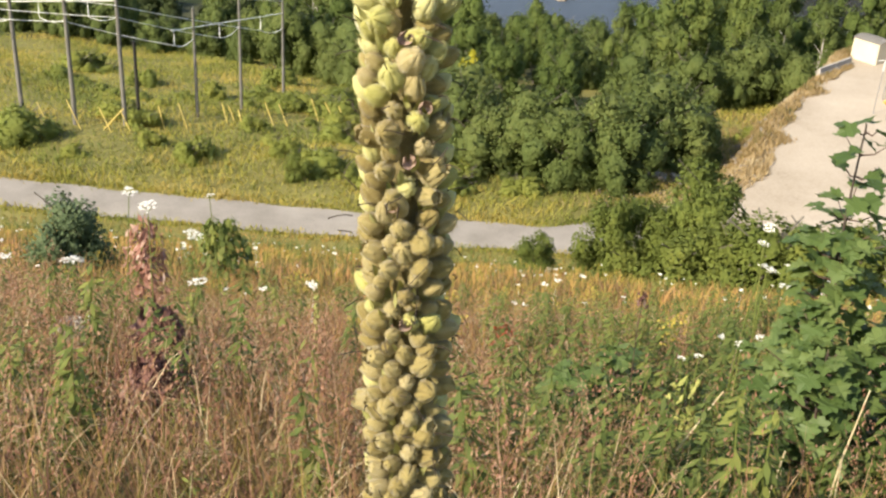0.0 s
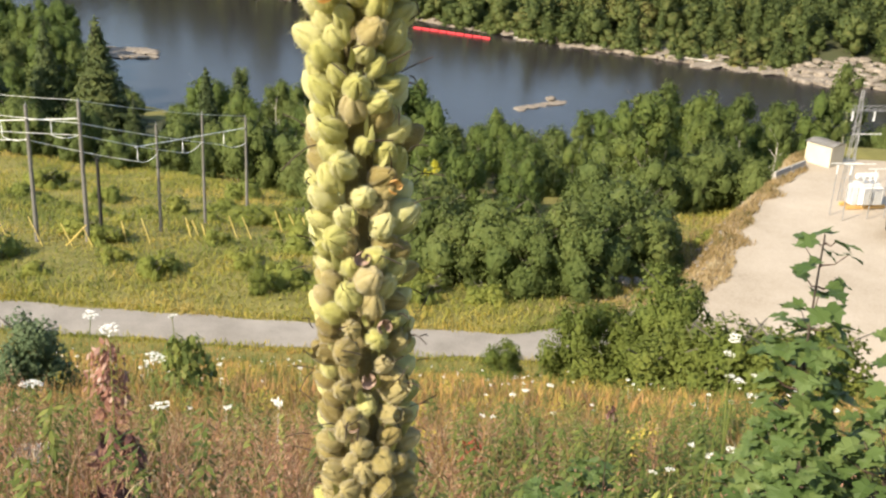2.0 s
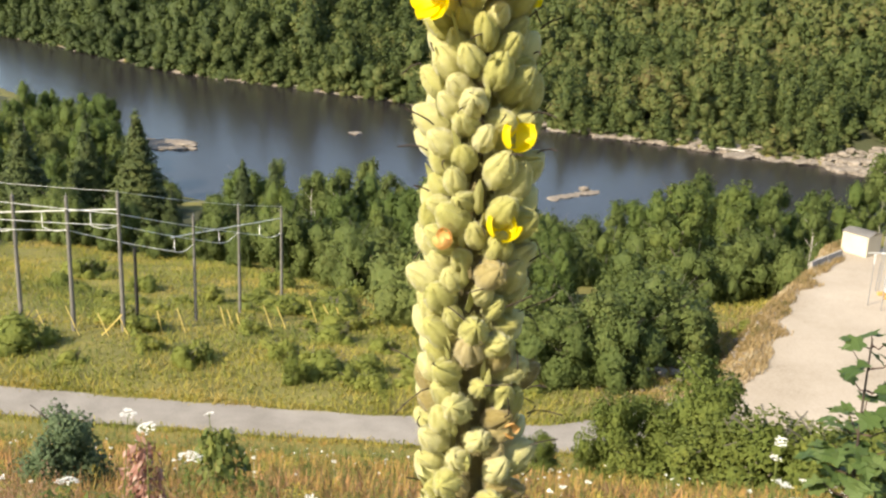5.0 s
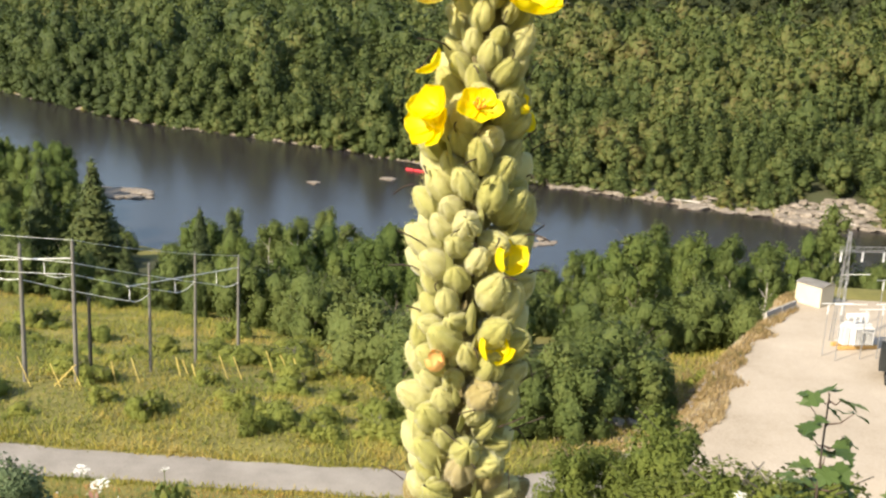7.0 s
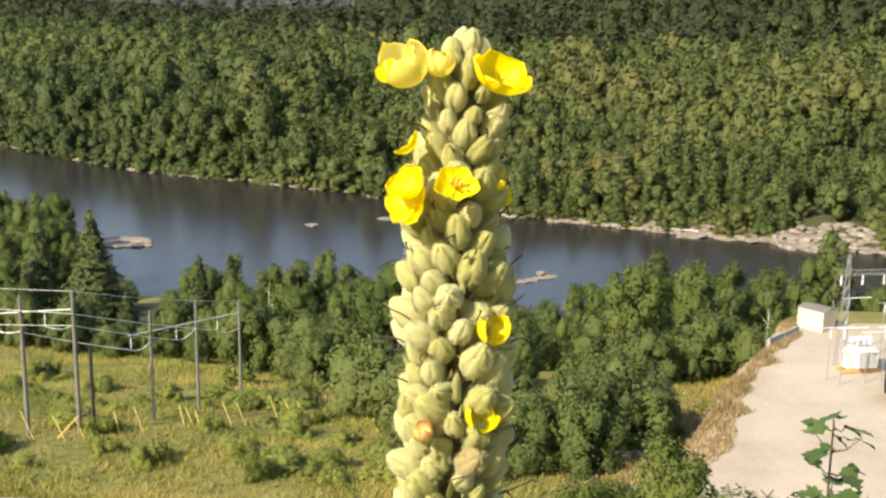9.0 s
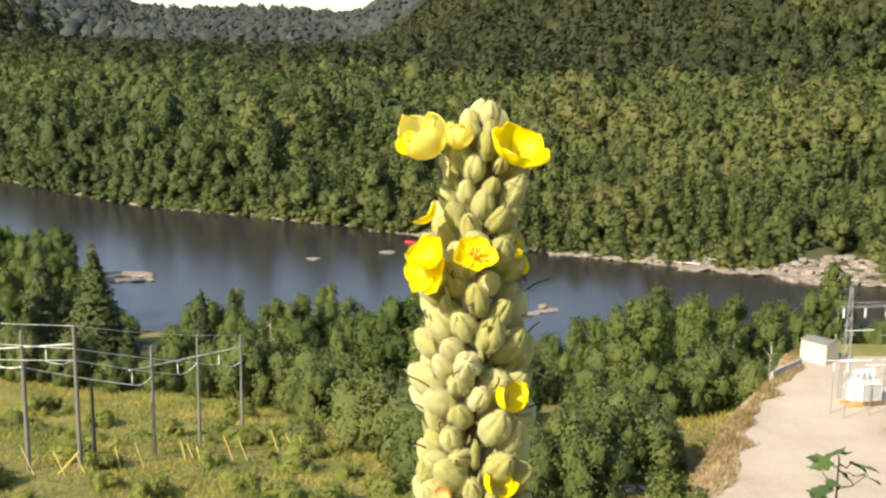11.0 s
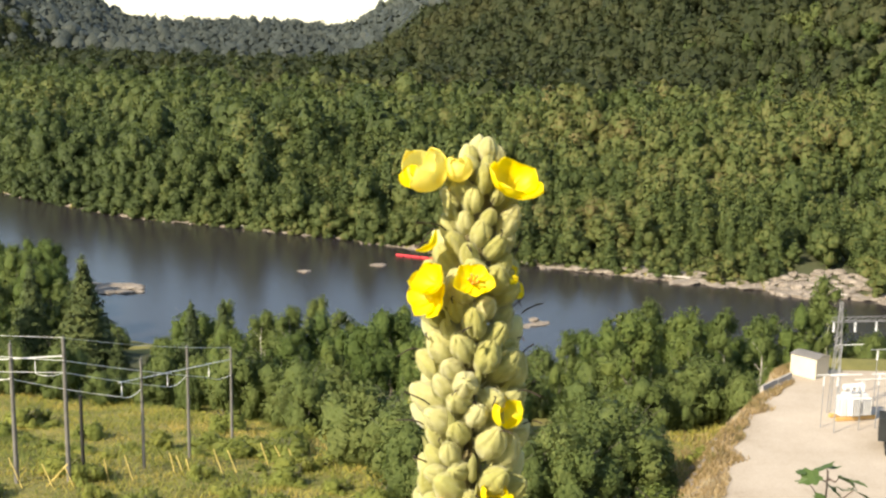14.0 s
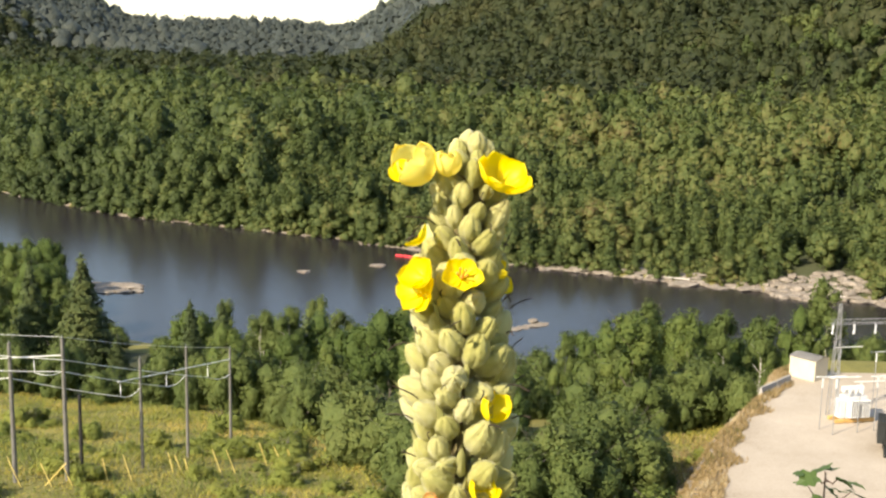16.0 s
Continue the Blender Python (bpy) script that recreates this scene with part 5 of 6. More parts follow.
sapling(1.74, 4.60, 1.10, 10, 5, 0.11, 0.36, "low spreading maple sapling with dark green lobed leaves")
sapling(1.46, 4.45, 0.55, 6, 9, 0.10, 0.30, "low spreading maple sapling with dark green lobed leaves")
sapling(0.66, 5.3, 0.80, 6, 6, 0.11, 0.28, "low leafy green sapling with dark stems in dry grass")
sapling(1.00, 6.2, 0.85, 6, 7, 0.11, 0.28, "low leafy green sapling with dark stems in dry grass")

# ---- wild carrot ----
M_LACE = mottled("white umbel florets", [(0.3, (0.72, 0.71, 0.64)), (0.7, (0.86, 0.85, 0.80))], 40, 300, 0.8, bump=0.0)
M_HERB = foliage("herb stem green", [(0.0, (0.10, 0.14, 0.03)), (1.0, (0.22, 0.24, 0.07))], 3.0, 0.2, 0.7)


def umbel_mesh(seed):
    rng = np.random.default_rng(seed)
    n = 34
    r = 0.5 * np.sqrt(rng.uniform(0, 1, n))
    a = rng.uniform(0, 6.28, n)
    c = np.stack([r * np.cos(a), r * np.sin(a), 0.10 - 0.5 * r ** 2 + rng.normal(size=n) * 0.025], 1)
    p = np.repeat(c, 14, 0) + rng.normal(size=(n * 14, 3)) * np.array([0.045, 0.045, 0.02])
    nn = unit(rng.normal(size=(n * 14, 3)) * 0.5 + np.array([0, 0, 1.0]))
    v, f = cards(p, nn, 0.028 * np.ones(len(p)), 0.028 * np.ones(len(p)), rng)
    return fast_mesh("flower_head", v, f, M_LACE)


UMBELS = [umbel_mesh(i) for i in range(4)]


def wild_carrot(x, y, z, size, seed, tilt=0):
    """A stem with one flat white head at height z, at that place."""
    z0 = float(land(x, y))
    ob = thing("wild_carrot", (x, y, z0), "flat white wild carrot flower head on a thin green stem", "wildflower", "wild carrots")
    h = z - z0
    lean = 0.06 * math.sin(seed * 2.1)
    part("stem", tube([(lean * (t - 1) * 2, 0.05 * (t - 1), h * t) for t in (0, 0.3, 0.6, 0.85, 1.0)], 0.005, 5, 0.6), M_HERB, ob)
    for k in range(7):
        a = 2 * math.pi * k / 7 + seed
        bm = bmesh.new()
        cone_rod(bm, (0, 0, h - 0.004), (0.32 * size * math.cos(a), 0.32 * size * math.sin(a), h + 0.30 * size), 0.0018, 0.0012, 4)
        part("ray", bm, M_HERB, ob)
    head = part("flower_head", UMBELS[seed % 4], M_LACE, ob, "flat white lacy flower head")
    head.matrix_basis = pose(0, 0, h + 0.28 * size, tilt, 4 * (seed % 5) - 8, 50 * seed) @ Matrix.Diagonal((size, size, size, 1))


CARROTS = ((-2.10, 6.5, -1.70, 0.125), (-2.25, 6.6, -1.64, 0.10), (-1.80, 6.45, -1.85, 0.125), (-3.41, 8.4, -3.22, 0.19), (-1.66, 6.0, -1.94, 0.12), (-2.70, 6.7, -2.74, 0.16), (-2.66, 6.5, -2.65, 0.13),
           (1.59, 5.5, -1.04, 0.08), (1.575, 5.5, -1.13, 0.06), (1.62, 5.5, -1.29, 0.105), (1.74, 5.5, -1.39, 0.085), (1.73, 5.5, -1.25, 0.05), (1.88, 5.3, -1.22, 0.07), (2.00, 5.3, -1.29, 0.07), (2.09, 5.2, -1.44, 0.08), (1.486, 5.2, -1.60, 0.07), (1.58, 5.2, -1.54, 0.06), (1.18, 5.2, -1.70, 0.05), (1.27, 5.2, -1.68, 0.055), (1.89, 5.0, -1.62, 0.05), (-1.93, 7.4, -2.0, 0.07))
for i, (x, y, z, sz) in enumerate(CARROTS):
    wild_carrot(x, y, z, sz, i, 12)
# GRASS
# ---- grass and weeds ----
M_DRYGRASS = foliage("dry summer grass", [(0.05, (0.074, 0.032, 0.025)), (0.25, (0.166, 0.080, 0.052)), (0.38, (0.239, 0.134, 0.063)), (0.50, (0.129, 0.118, 0.034)), (0.62, (0.258, 0.168, 0.067)), (0.78, (0.331, 0.202, 0.109)), (0.95, (0.497, 0.353, 0.218))], 1.6, 0.35, 0.7, spread=0.55, each=0.0)
M_MEADOW = foliage("meadow grass", [(0.08, (0.106, 0.120, 0.030)), (0.28, (0.223, 0.192, 0.051)), (0.45, (0.358, 0.248, 0.073)), (0.66, (0.484, 0.272, 0.098)), (0.95, (0.562, 0.304, 0.154))], 0.38, 0.35, 0.7, spread=0.3, each=0.0)
M_FIELD = foliage("field grass", [(0.1, (0.085, 0.125, 0.030)), (0.35, (0.18, 0.205, 0.042)), (0.55, (0.33, 0.305, 0.060)), (0.75, (0.41, 0.315, 0.080)), (0.95, (0.47, 0.36, 0.13))], 0.11, 0.35, 0.7, spread=0.3, each=0.0)
M_EDGEGRASS = foliage("rusty dry grass", [(0.1, (0.17, 0.16, 0.055)), (0.35, (0.31, 0.22, 0.10)), (0.62, (0.42, 0.31, 0.16)), (0.95, (0.56, 0.48, 0.32))], 0.22, 0.35, 0.7, spread=0.35, each=0.0)
M_WEED = foliage("weed leaves", [(0.1, (0.065, 0.095, 0.024)), (0.5, (0.125, 0.160, 0.040)), (0.9, (0.25, 0.26, 0.065))], 0.9, 0.35, 0.6, spread=0.4, each=0.0)
M_GOLD = foliage("goldenrod florets", [(0.0, (0.30, 0.24, 0.045)), (1.0, (0.48, 0.38, 0.08))], 2.0, 0.2, 0.8, spread=0.8, each=0.0)
M_SEED = foliage("reddish grass seed", [(0.0, (0.220, 0.092, 0.057)), (0.5, (0.360, 0.184, 0.114)), (1.0, (0.520, 0.350, 0.247))], 1.5, 0.3, 0.8, spread=0.7, each=0.0)


def blades(places, height, width, rng, bend=0.35):
    n = len(places)
    a = rng.uniform(0, 6.28, n)
    lean = np.stack([np.cos(a), np.sin(a), 0 * a], 1) * (height * bend * rng.uniform(0.1, 1.2, n))[:, None]
    b = a + rng.uniform(0.6, 2.4, n)
    side = np.stack([np.cos(b), np.sin(b), 0 * b], 1) * (width * 0.5)[:, None]
    up = np.stack([0 * a, 0 * a, height], 1)
    mid = places + up * 0.58 + lean * 0.35
    tip = places + up + lean
    v = np.stack([places - side, places + side, mid - side * 0.75, mid + side * 0.75, tip], 1).reshape(-1, 3)
    o = (np.arange(n) * 5)[:, None]
    f = np.stack([o + [0, 1, 3], o + [0, 3, 2], o + [2, 3, 4]], 1).reshape(-1, 3)
    return v, f


def scatter(n, y0, y1, rng, power=1.0, margin=1.0, slope=0.46):
    """Points over the wedge of hillside that is ever in view, uniform over its area."""
    w0, w1 = slope * y0 + margin, slope * y1 + margin
    u = rng.uniform(0, 1, n) ** power
    y = y0 + (y1 - y0) * (np.sqrt(w0 ** 2 + (w1 ** 2 - w0 ** 2) * u) - w0) / (w1 - w0)
    x = rng.uniform(-1, 1, n) * (slope * y + margin)
    return x, y


def on_land(x, y):
    return np.stack([x, y, land(x, y) - 0.02], 1)


rng = np.random.default_rng(90)
pieces = []
for n, y0, y1, h, w in ((18000, 2.0, 6.5, 0.40, 0.006), (22000, 6.5, 14, 0.46, 0.011), (16000, 14, 30, 0.45, 0.026)):
    x, y = scatter(n, y0, y1, rng)
    keep = rng.uniform(0, 1, n) < 1.0 - 0.75 * step(0.08, 0.30, x / y) * (1 - step(9, 14, y))
    keep &= (np.hypot((x + 1.55) / 0.42, (y - 4.4) / 1.3) > 1) | (rng.uniform(0, 1, n) < 0.15)
    x, y = x[keep], y[keep]
    k = len(x)
    pieces.append(blades(on_land(x, y), h * rng.uniform(0.45, 1.25, k), w * rng.uniform(0.6, 1.4, k), rng, 1.3))
v, f = joined(pieces)
tagged(new("dry_grass", fast_mesh("dry_grass", v, f, M_DRYGRASS)), "tangled brown and straw-coloured dry grass on the slope", "grass", kind="stuff")
pieces = []
for n, y0, y1, h, w in ((6000, 2.2, 8, 0.45, 0.008), (14000, 8, 18, 0.5, 0.017), (44000, 18, 71, 0.6, 0.055)):
    x, y = scatter(n, y0, y1, rng)
    k = len(x)
    pieces.append(blades(on_land(x, y), h * rng.uniform(0.45, 1.25, k) * (1 - 0.45 * step(30, 66, y)), w * rng.uniform(0.6, 1.4, k), rng, 0.4))
v, f = joined(pieces)
tagged(new("meadow_grass", fast_mesh("meadow_grass", v, f, M_MEADOW)), "yellow-green and orange meadow grass down the hillside", "grass", kind="stuff")

x, y = scatter(95000, 77, 152, rng, 1.15, 2.0)
far_edge = 76.4 + 0.0010 * x * x + 8.0 * step(4, 22, x)
keep = (y > far_edge) & (x < along(PAD_EDGE, y) - 2.5) & (y < along(TREE_LINE, x) + 14)
x, y = x[keep], y[keep]
k = len(x)
tall_h = 0.55 + 0.25 * wobble(x, y, 0.21, 4)
v, f = blades(on_land(x, y), tall_h * rng.uniform(0.35, 1.0, k), 0.075 * rng.uniform(0.6, 1.6, k), rng, 1.5)
tagged(new("field_grass", fast_mesh("field_grass", v, f, M_FIELD)), "rough green and golden grass in the field behind the road", "grass", kind="stuff")
y = rng.uniform(80, 131, 26000)
x = along(PAD_EDGE, y) - np.abs(rng.normal(size=26000)) * 4.5 + 1.6 * wobble(0 * y, y, 0.8, 2) * rng.uniform(0, 1, 26000) + 1.8
v, f = blades(on_land(x, y), rng.uniform(0.15, 0.6, 26000), 0.08 * rng.uniform(0.6, 1.6, 26000), rng, 0.5)
tagged(new("rusty_grass", fast_mesh("rusty_grass", v, f, M_EDGEGRASS)), "rusty orange dry grass along the edge of the gravel", "grass", kind="stuff")
x = rng.uniform(-45, 13, 5000)
edge = rng.uniform(0, 1, 5000) < 0.5
y = np.where(edge, 71.3 + 0.0008 * x * x, 76.3 + 0.0010 * x * x + 8.0 * step(4, 22, x)) + rng.normal(size=5000) * 0.35
v, f = blades(on_land(x, y), rng.uniform(0.15, 0.5, 5000), 0.07 * rng.uniform(0.6, 1.6, 5000), rng, 0.5)
tagged(new("verge_grass", fast_mesh("verge_grass", v, f, M_FIELD)), "ragged grass along the verges of the gravel road", "grass", kind="stuff")

# pale straw bent over the near grass
x, y = scatter(12000, 2.2, 13, rng)
keep = rng.uniform(0, 1, len(x)) < 1.0 - 0.6 * step(0.1, 0.3, x / y)
x, y = x[keep], y[keep]
k = len(x)
pl = on_land(x, y)
pl[:, 2] += rng.uniform(0.05, 0.38, k)
v, f = blades(pl, rng.uniform(0.08, 0.24, k), (0.003 + 0.0006 * y) * rng.uniform(0.6, 1.4, k), rng, 1.6)
M_PALESTRAW = foliage("bleached straw", [(0.0, (0.34, 0.20, 0.11)), (0.5, (0.50, 0.38, 0.22)), (1.0, (0.68, 0.58, 0.40))], 0.7, 0.35, 0.7, spread=0.6, each=0.0)
tagged(new("bent_straw", fast_mesh("bent_straw", v, f, M_PALESTRAW)), "bleached bent straw lying over the dry grass", "grass", kind="stuff")

# seed heads over the near grass
n = 24
hh = np.linspace(0.60, 1.0, n)
p = np.stack([rng.normal(size=n) * 0.03, rng.normal(size=n) * 0.03, hh], 1)
pv, pf = cards(p, unit(rng.normal(size=(n, 3))), 0.013 * np.ones(n), 0.0045 * np.ones(n), rng, 0.8)
sv, sf = cards(np.array([[0, 0, 0.4]]), np.array([[0.3, -1.0, 0]]), np.array([0.42]), np.array([0.004]), rng, 1.0)
proto = joined([(pv, pf), (sv, sf)])
x, y = scatter(4200, 2.3, 11, rng)
keep = rng.uniform(0, 1, len(x)) < 1.0 - 0.7 * step(0.1, 0.3, x / y)
x, y = x[keep], y[keep]
k = len(x)
v, f = rep(*proto, on_land(x, y), rng.uniform(0, 6.28, k), rng.uniform(0.45, 0.85, (k, 1)), tilt=rng.normal(size=(k, 2)) * 0.22)
tagged(new("grass_seed_heads", fast_mesh("grass_seed_heads", v, f, M_SEED)), "reddish-brown seed heads over the dry grass", "grass", kind="stuff")


def weed_proto(leaves, leaf_len, leaf_wide, droop, rng):
    t = rng.uniform(0.12, 1.0, leaves)
    a = np.arange(leaves) * 2.4
    out = np.stack([np.cos(a), np.sin(a), 0 * a], 1)
    reach = leaf_len * (1.15 - 0.6 * t)
    p = out * reach[:, None] * 0.9 + np.stack([0 * t, 0 * t, t - droop * reach], 1)
    nn = unit(np.array([0, 0, 1.0]) + out * 0.5 + rng.normal(size=(leaves, 3)) * 0.3)
    u = unit(np.cross(nn, out))
    lv = np.cross(u, nn) * reach[:, None]
    wu = u * (leaf_wide * (1.1 - 0.5 * t))[:, None]
    v = np.stack([p - lv, p - wu, p + lv, p + wu], 1).reshape(-1, 3)
    st = np.array([[-0.008, 0, 0], [0.008, 0, 0], [0.004, 0, 1.0], [-0.004, 0, 1.0]])
    return joined([(v, np.arange(4 * leaves).reshape(-1, 4)), (st, np.arange(4).reshape(1, 4))])


def weeds(name, n, y0, y1, hmin, hmax, mat, proto, label, rule=None, seed=0):
    rg = np.random.default_rng(seed)
    x, y = scatter(n, y0, y1, rg)
    if rule is not None:
        keep = rule(x, y, rg.uniform(0, 1, n))
        x, y = x[keep], y[keep]
    k = len(x)
    v, f = rep(*proto, on_land(x, y), rg.uniform(0, 6.28, k), rg.uniform(hmin, hmax, (k, 1)), tilt=rg.normal(size=(k, 2)) * 0.10)
    tagged(new(name, fast_mesh(name, v, f, mat)), label, "weeds", kind="stuff")


rng = np.random.default_rng(92)
broad_weed, fine_weed = weed_proto(64, 0.095, 0.027, 0.35, rng), weed_proto(40, 0.11, 0.022, 0.2, rng)
weeds("green_weeds", 3600, 3.2, 15, 0.35, 0.85, M_WEED, broad_weed, "leafy green weeds among the dry grass", lambda x, y, u: u < 0.10 + 0.22 * (wobble(x, y, 1.6, 2) > 0.35) + 0.72 * step(0.02, 0.11, x / y) * (1 - step(9, 14, y)), 1)
weeds("fine_weeds", 2600, 4, 34, 0.35, 0.75, M_WEED, fine_weed, "fine-leaved green weeds on the slope", lambda x, y, u: u < 0.40 + 0.5 * (wobble(x, y, 0.6, 2) > 0.1), 2)
weeds("slope_weeds", 2600, 26, 70, 0.5, 1.1, M_WEED, fine_weed, "green weeds lower down the slope", lambda x, y, u: u < 0.25 + 0.7 * (wobble(x, y, 0.3, 2) > 0.4), 3)
weeds("low_herbs", 1500, 2.4, 9, 0.18, 0.42, M_WEED, fine_weed, "low yellow-green herbs between the dry grass", lambda x, y, u: u < 0.25 + 0.75 * (wobble(x, y, 2.2, 8) > 0.0), 21)
gn = 46
gp = np.stack([rng.normal(size=gn) * 0.07, rng.normal(size=gn) * 0.07, rng.uniform(0.82, 1.05, gn)], 1)
plume = cards(gp, unit(rng.normal(size=(gn, 3)) + np.array([0, -0.3, 0.8])), 0.020 * np.ones(gn), 0.013 * np.ones(gn), rng)
weeds("goldenrod", 900, 7, 45, 0.45, 0.85, M_GOLD, plume, "yellow goldenrod plumes over the grass", lambda x, y, u: u < 0.25 + 0.75 * (wobble(x, y, 0.35, 5) > 0.2), 6)
weeds("field_weeds", 1800, 78, 128, 0.6, 1.5, M_WEED, fine_weed, "tall green weeds in the field", lambda x, y, u: (x < along(PAD_EDGE, y) - 3) & (y > 77 + 0.001 * x * x + 8 * step(4, 22, x)) & (u < 0.3 + 0.7 * (wobble(x, y, 0.15, 7) > 0.1)), 8)
yn = 40
yr = 0.055 * np.sqrt(rng.uniform(0, 1, yn))
ya = rng.uniform(0, 6.28, yn)
yp = np.stack([yr * np.cos(ya), yr * np.sin(ya), 1.0 + rng.normal(size=yn) * 0.008], 1)
lace = joined([cards(yp, unit(rng.normal(size=(yn, 3)) * 0.4 + np.array([0, 0, 1.0])), 0.012 * np.ones(yn), 0.012 * np.ones(yn), rng), cards(np.array([[0, 0, 0.5]]), np.array([[0.3, -1.0, 0]]), np.array([0.5]), np.array([0.004]), rng, 1.0)])
weeds("white_yarrow", 620, 6, 50, 0.5, 0.9, M_LACE, lace, "small white yarrow heads scattered over the meadow", lambda x, y, u: u < 0.14 + 0.8 * (wobble(x, y, 0.4, 3) > 0.35), 11)
# SMALL
# ---- single plants that stand out on the slope ----
M_WITHERED = foliage("withered dark leaves", [(0.0, (0.055, 0.022, 0.020)), (0.55, (0.13, 0.060, 0.050)), (0.85, (0.24, 0.13, 0.11)), (1.0, (0.45, 0.33, 0.28))], 8.0, 0.2, 0.8, spread=0.8, each=0.0)
M_REDLEAF = foliage("red autumn leaves", [(0.0, (0.30, 0.03, 0.02)), (1.0, (0.55, 0.10, 0.06))], 8.0, 0.3, 0.7, spread=0.8, each=0.0)
M_PINK = foliage("pinkish seed stalks", [(0.0, (0.22, 0.09, 0.06)), (0.7, (0.38, 0.20, 0.15)), (1.0, (0.62, 0.48, 0.40))], 8.0, 0.3, 0.8, spread=0.8, each=0.0)
M_FLUFF = foliage("white seed fluff", [(0.0, (0.42, 0.34, 0.28)), (1.0, (0.74, 0.68, 0.60))], 8.0, 0.3, 0.9, spread=0.8, each=0.0)
M_SMALLMULLEIN = foliage("yellow-green spike", [(0.0, (0.22, 0.24, 0.06)), (1.0, (0.42, 0.42, 0.14))], 20.0, 0.2, 0.8, spread=0.8, each=0.0)


def plant(name, x, y, height, n, low, high, reach, leaf, wide, mat, droop, seed, label, category, z_top=None):
    """A stem with n leaf cards between two heights."""
    rg = np.random.default_rng(seed)
    z0 = float(land(x, y))
    if z_top is not None:
        height = z_top - z0
    ob = thing(name, (x, y, z0), label, category)
    part("stem", tube([(0.01 * math.sin(6 * t), 0.01 * math.cos(5 * t), height * t) for t in np.linspace(0, 1, 6)], 0.006, 5, 0.5), M_REDSTEM if mat is not M_SMALLMULLEIN else M_HERB, ob)
    t = rg.uniform(low, high, n)
    a = rg.uniform(0, 6.28, n)
    out = np.stack([np.cos(a), np.sin(a), 0 * a], 1)
    r = reach * rg.uniform(0.2, 1, n) * (1.15 - 0.7 * t)
    p = out * r[:, None] + np.stack([0 * t, 0 * t, t * height - droop * r], 1)
    nn = facing(unit(out * 0.8 + rg.normal(size=(n, 3)) * 0.5 + np.array([0, -0.2, 0.5])), out + np.array([0, 0, 0.3]))
    v, f = cards(p, nn, leaf * rg.uniform(0.6, 1.3, n), wide * rg.uniform(0.6, 1.3, n), rg, 0.6)
    part("foliage", fast_mesh("foliage", v, f, mat), mat, ob)


plant("withered_fireweed", -1.79, 5.6, 1.0, 300, 0.1, 1.0, 0.24, 0.10, 0.036, M_WITHERED, 0.8, 1, "withered fireweed with drooping dark red-brown leaves", "weed", z_top=-1.86)
plant("withered_fireweed", -1.62, 5.0, 0.7, 260, 0.1, 1.0, 0.22, 0.095, 0.034, M_WITHERED, 0.8, 2, "withered fireweed with drooping dark red-brown leaves", "weed", z_top=-1.80)
plant("withered_fireweed", -1.86, 5.2, 0.7, 120, 0.1, 1.0, 0.20, 0.09, 0.026, M_WITHERED, 0.8, 12, "withered fireweed with drooping dark red-brown leaves", "weed", z_top=-2.02)
plant("withered_fireweed", -1.50, 4.5, 0.7, 260, 0.2, 1.0, 0.22, 0.085, 0.032, M_WITHERED, 0.8, 13, "withered fireweed with drooping dark red-brown leaves", "weed", z_top=-1.50)
plant("fireweed_gone_to_seed", -2.57, 6.2, 1.0, 300, 0.75, 1.0, 0.30, 0.034, 0.012, M_FLUFF, 0.2, 14, "fireweed stalk covered in white seed fluff", "weed", z_top=-2.40)
plant("fireweed_gone_to_seed", -2.15, 4.5, 1.0, 200, 0.7, 1.0, 0.20, 0.028, 0.010, M_FLUFF, 0.2, 15, "fireweed stalk covered in white seed fluff", "weed", z_top=-1.80)
plant("fireweed", -2.50, 7.6, 1.3, 260, 0.45, 1.0, 0.28, 0.05, 0.016, M_PINK, 0.2, 3, "fading pink fireweed gone to seed", "weed", z_top=-2.33)
plant("red_seedling", 0.35, 9.0, 0.6, 60, 0.4, 1.0, 0.20, 0.05, 0.025, M_REDLEAF, 0.2, 4, "small seedling with bright red autumn leaves", "seedling", z_top=-3.85)
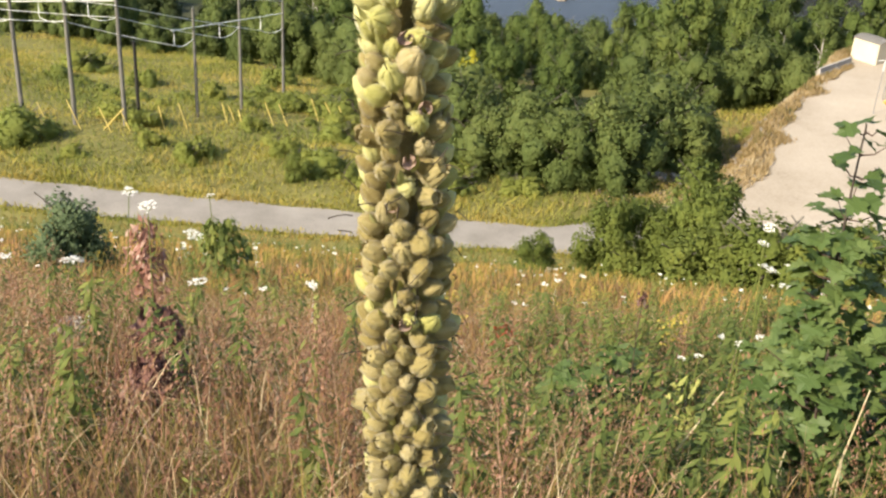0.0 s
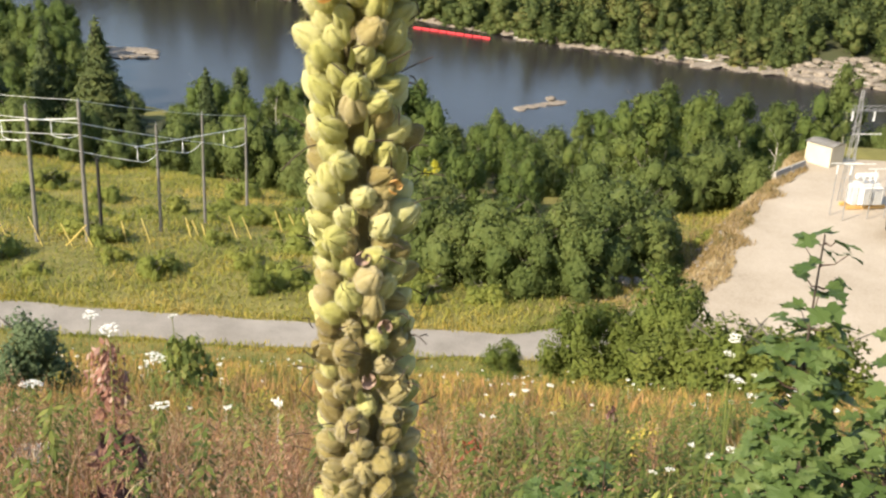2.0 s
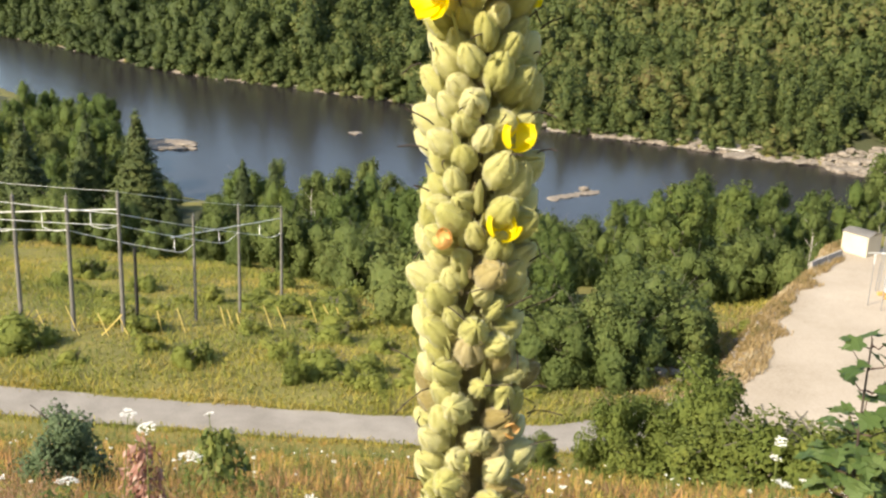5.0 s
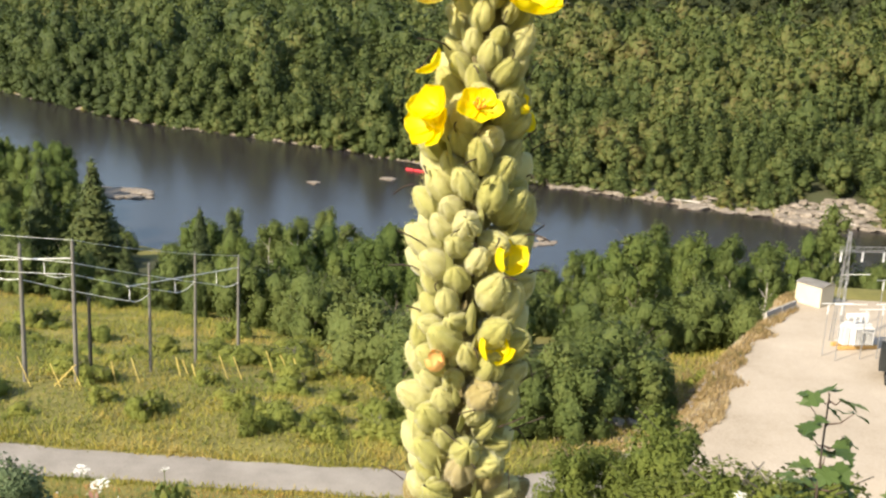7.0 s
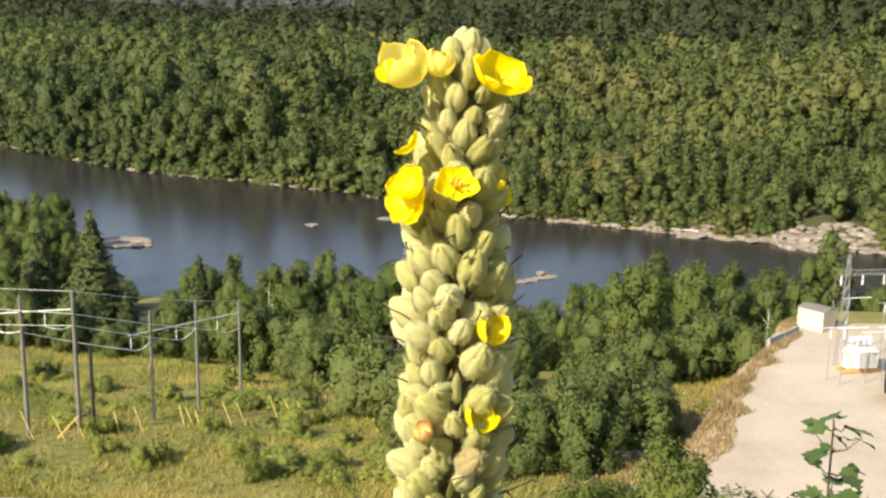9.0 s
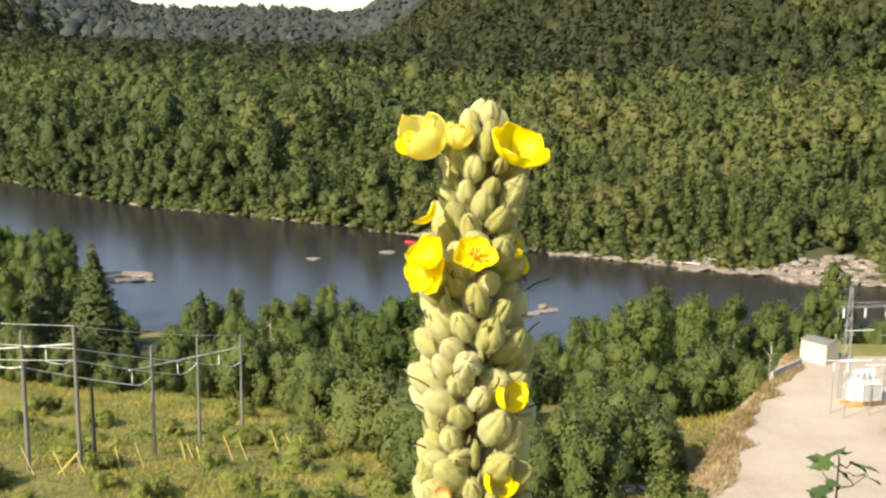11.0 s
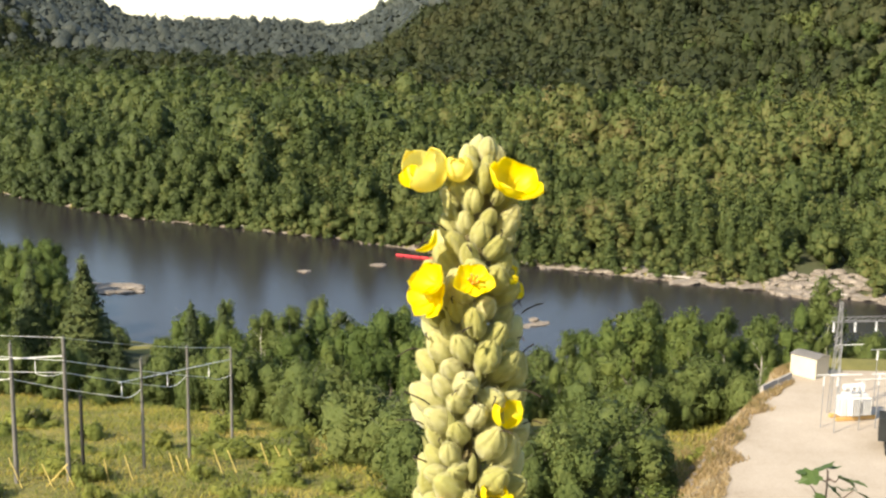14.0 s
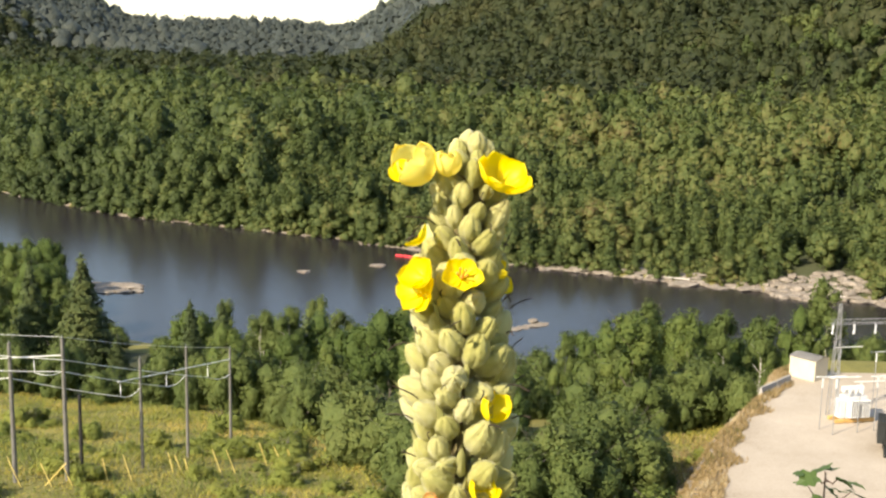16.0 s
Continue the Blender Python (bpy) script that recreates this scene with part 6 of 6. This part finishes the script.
plant("yellow_stalk", -1.67, 5.9, 1.0, 46, 0.2, 1.0, 0.05, 0.06, 0.012, M_SMALLMULLEIN, 0.0, 5, "upright yellow-green stalk with narrow leaves", "weed", z_top=-1.98)
plant("small_mullein", -1.11, 7.2, 1.0, 120, 0.1, 1.0, 0.035, 0.02, 0.013, M_SMALLMULLEIN, 0.0, 6, "small thin mullein spike in the dry grass", "mullein plant", z_top=-2.63)
plant("dry_umbel_stalk", 1.0, 5.6, 1.0, 26, 0.94, 1.0, 0.07, 0.02, 0.008, M_WITHERED, 0.0, 7, "dry brown umbel on a dark stalk", "weed", z_top=-1.53)
plant("leafy_herb", -4.3, 17.0, 1.3, 420, 0.1, 1.0, 0.75, 0.09, 0.05, M_WEED, 0.1, 8, "bushy bright green herb in the meadow", "herb")
plant("yellow_herb", 1.17, 4.9, 0.8, 150, 0.2, 1.0, 0.24, 0.03, 0.013, M_SMALLMULLEIN, 0.1, 9, "yellow-flowering herb among green saplings", "herb", z_top=-1.62)
plant("yellow_herb", 1.20, 4.2, 0.6, 140, 0.2, 1.0, 0.24, 0.035, 0.02, M_SMALLMULLEIN, 0.1, 10, "yellow-green herb among dry grass", "herb", z_top=-1.52)
M_STRAW = mottled("pale dry straw", [(0.3, (0.45, 0.36, 0.20)), (0.7, (0.62, 0.53, 0.34))], 10, 90, 0.8, dist=0.002)
for i, (ax, ay, az, bx, by, bz) in enumerate(((0.954, 4.3, -1.62, 1.20, 4.3, -1.29), (1.66, 4.0, -1.35, 1.72, 4.0, -1.03), (1.36, 3.9, -1.55, 1.40, 3.9, -1.30), (1.62, 3.8, -1.45, 1.60, 3.8, -1.22), (-0.9, 4.6, -2.0, -0.62, 4.6, -1.88))):
    z0 = float(land(ax, ay))
    ob = thing("straw_stalk", (ax, ay, z0), "long pale dry grass stalk leaning over the weeds", "grass stalk", "straw stalks")
    part("stalk", tube([(0, 0, 0), (0.3 * (bx - ax), 0, (az - z0) * 0.9), (bx - ax, by - ay, bz - z0)], 0.006, 5, 0.5), M_STRAW, ob)
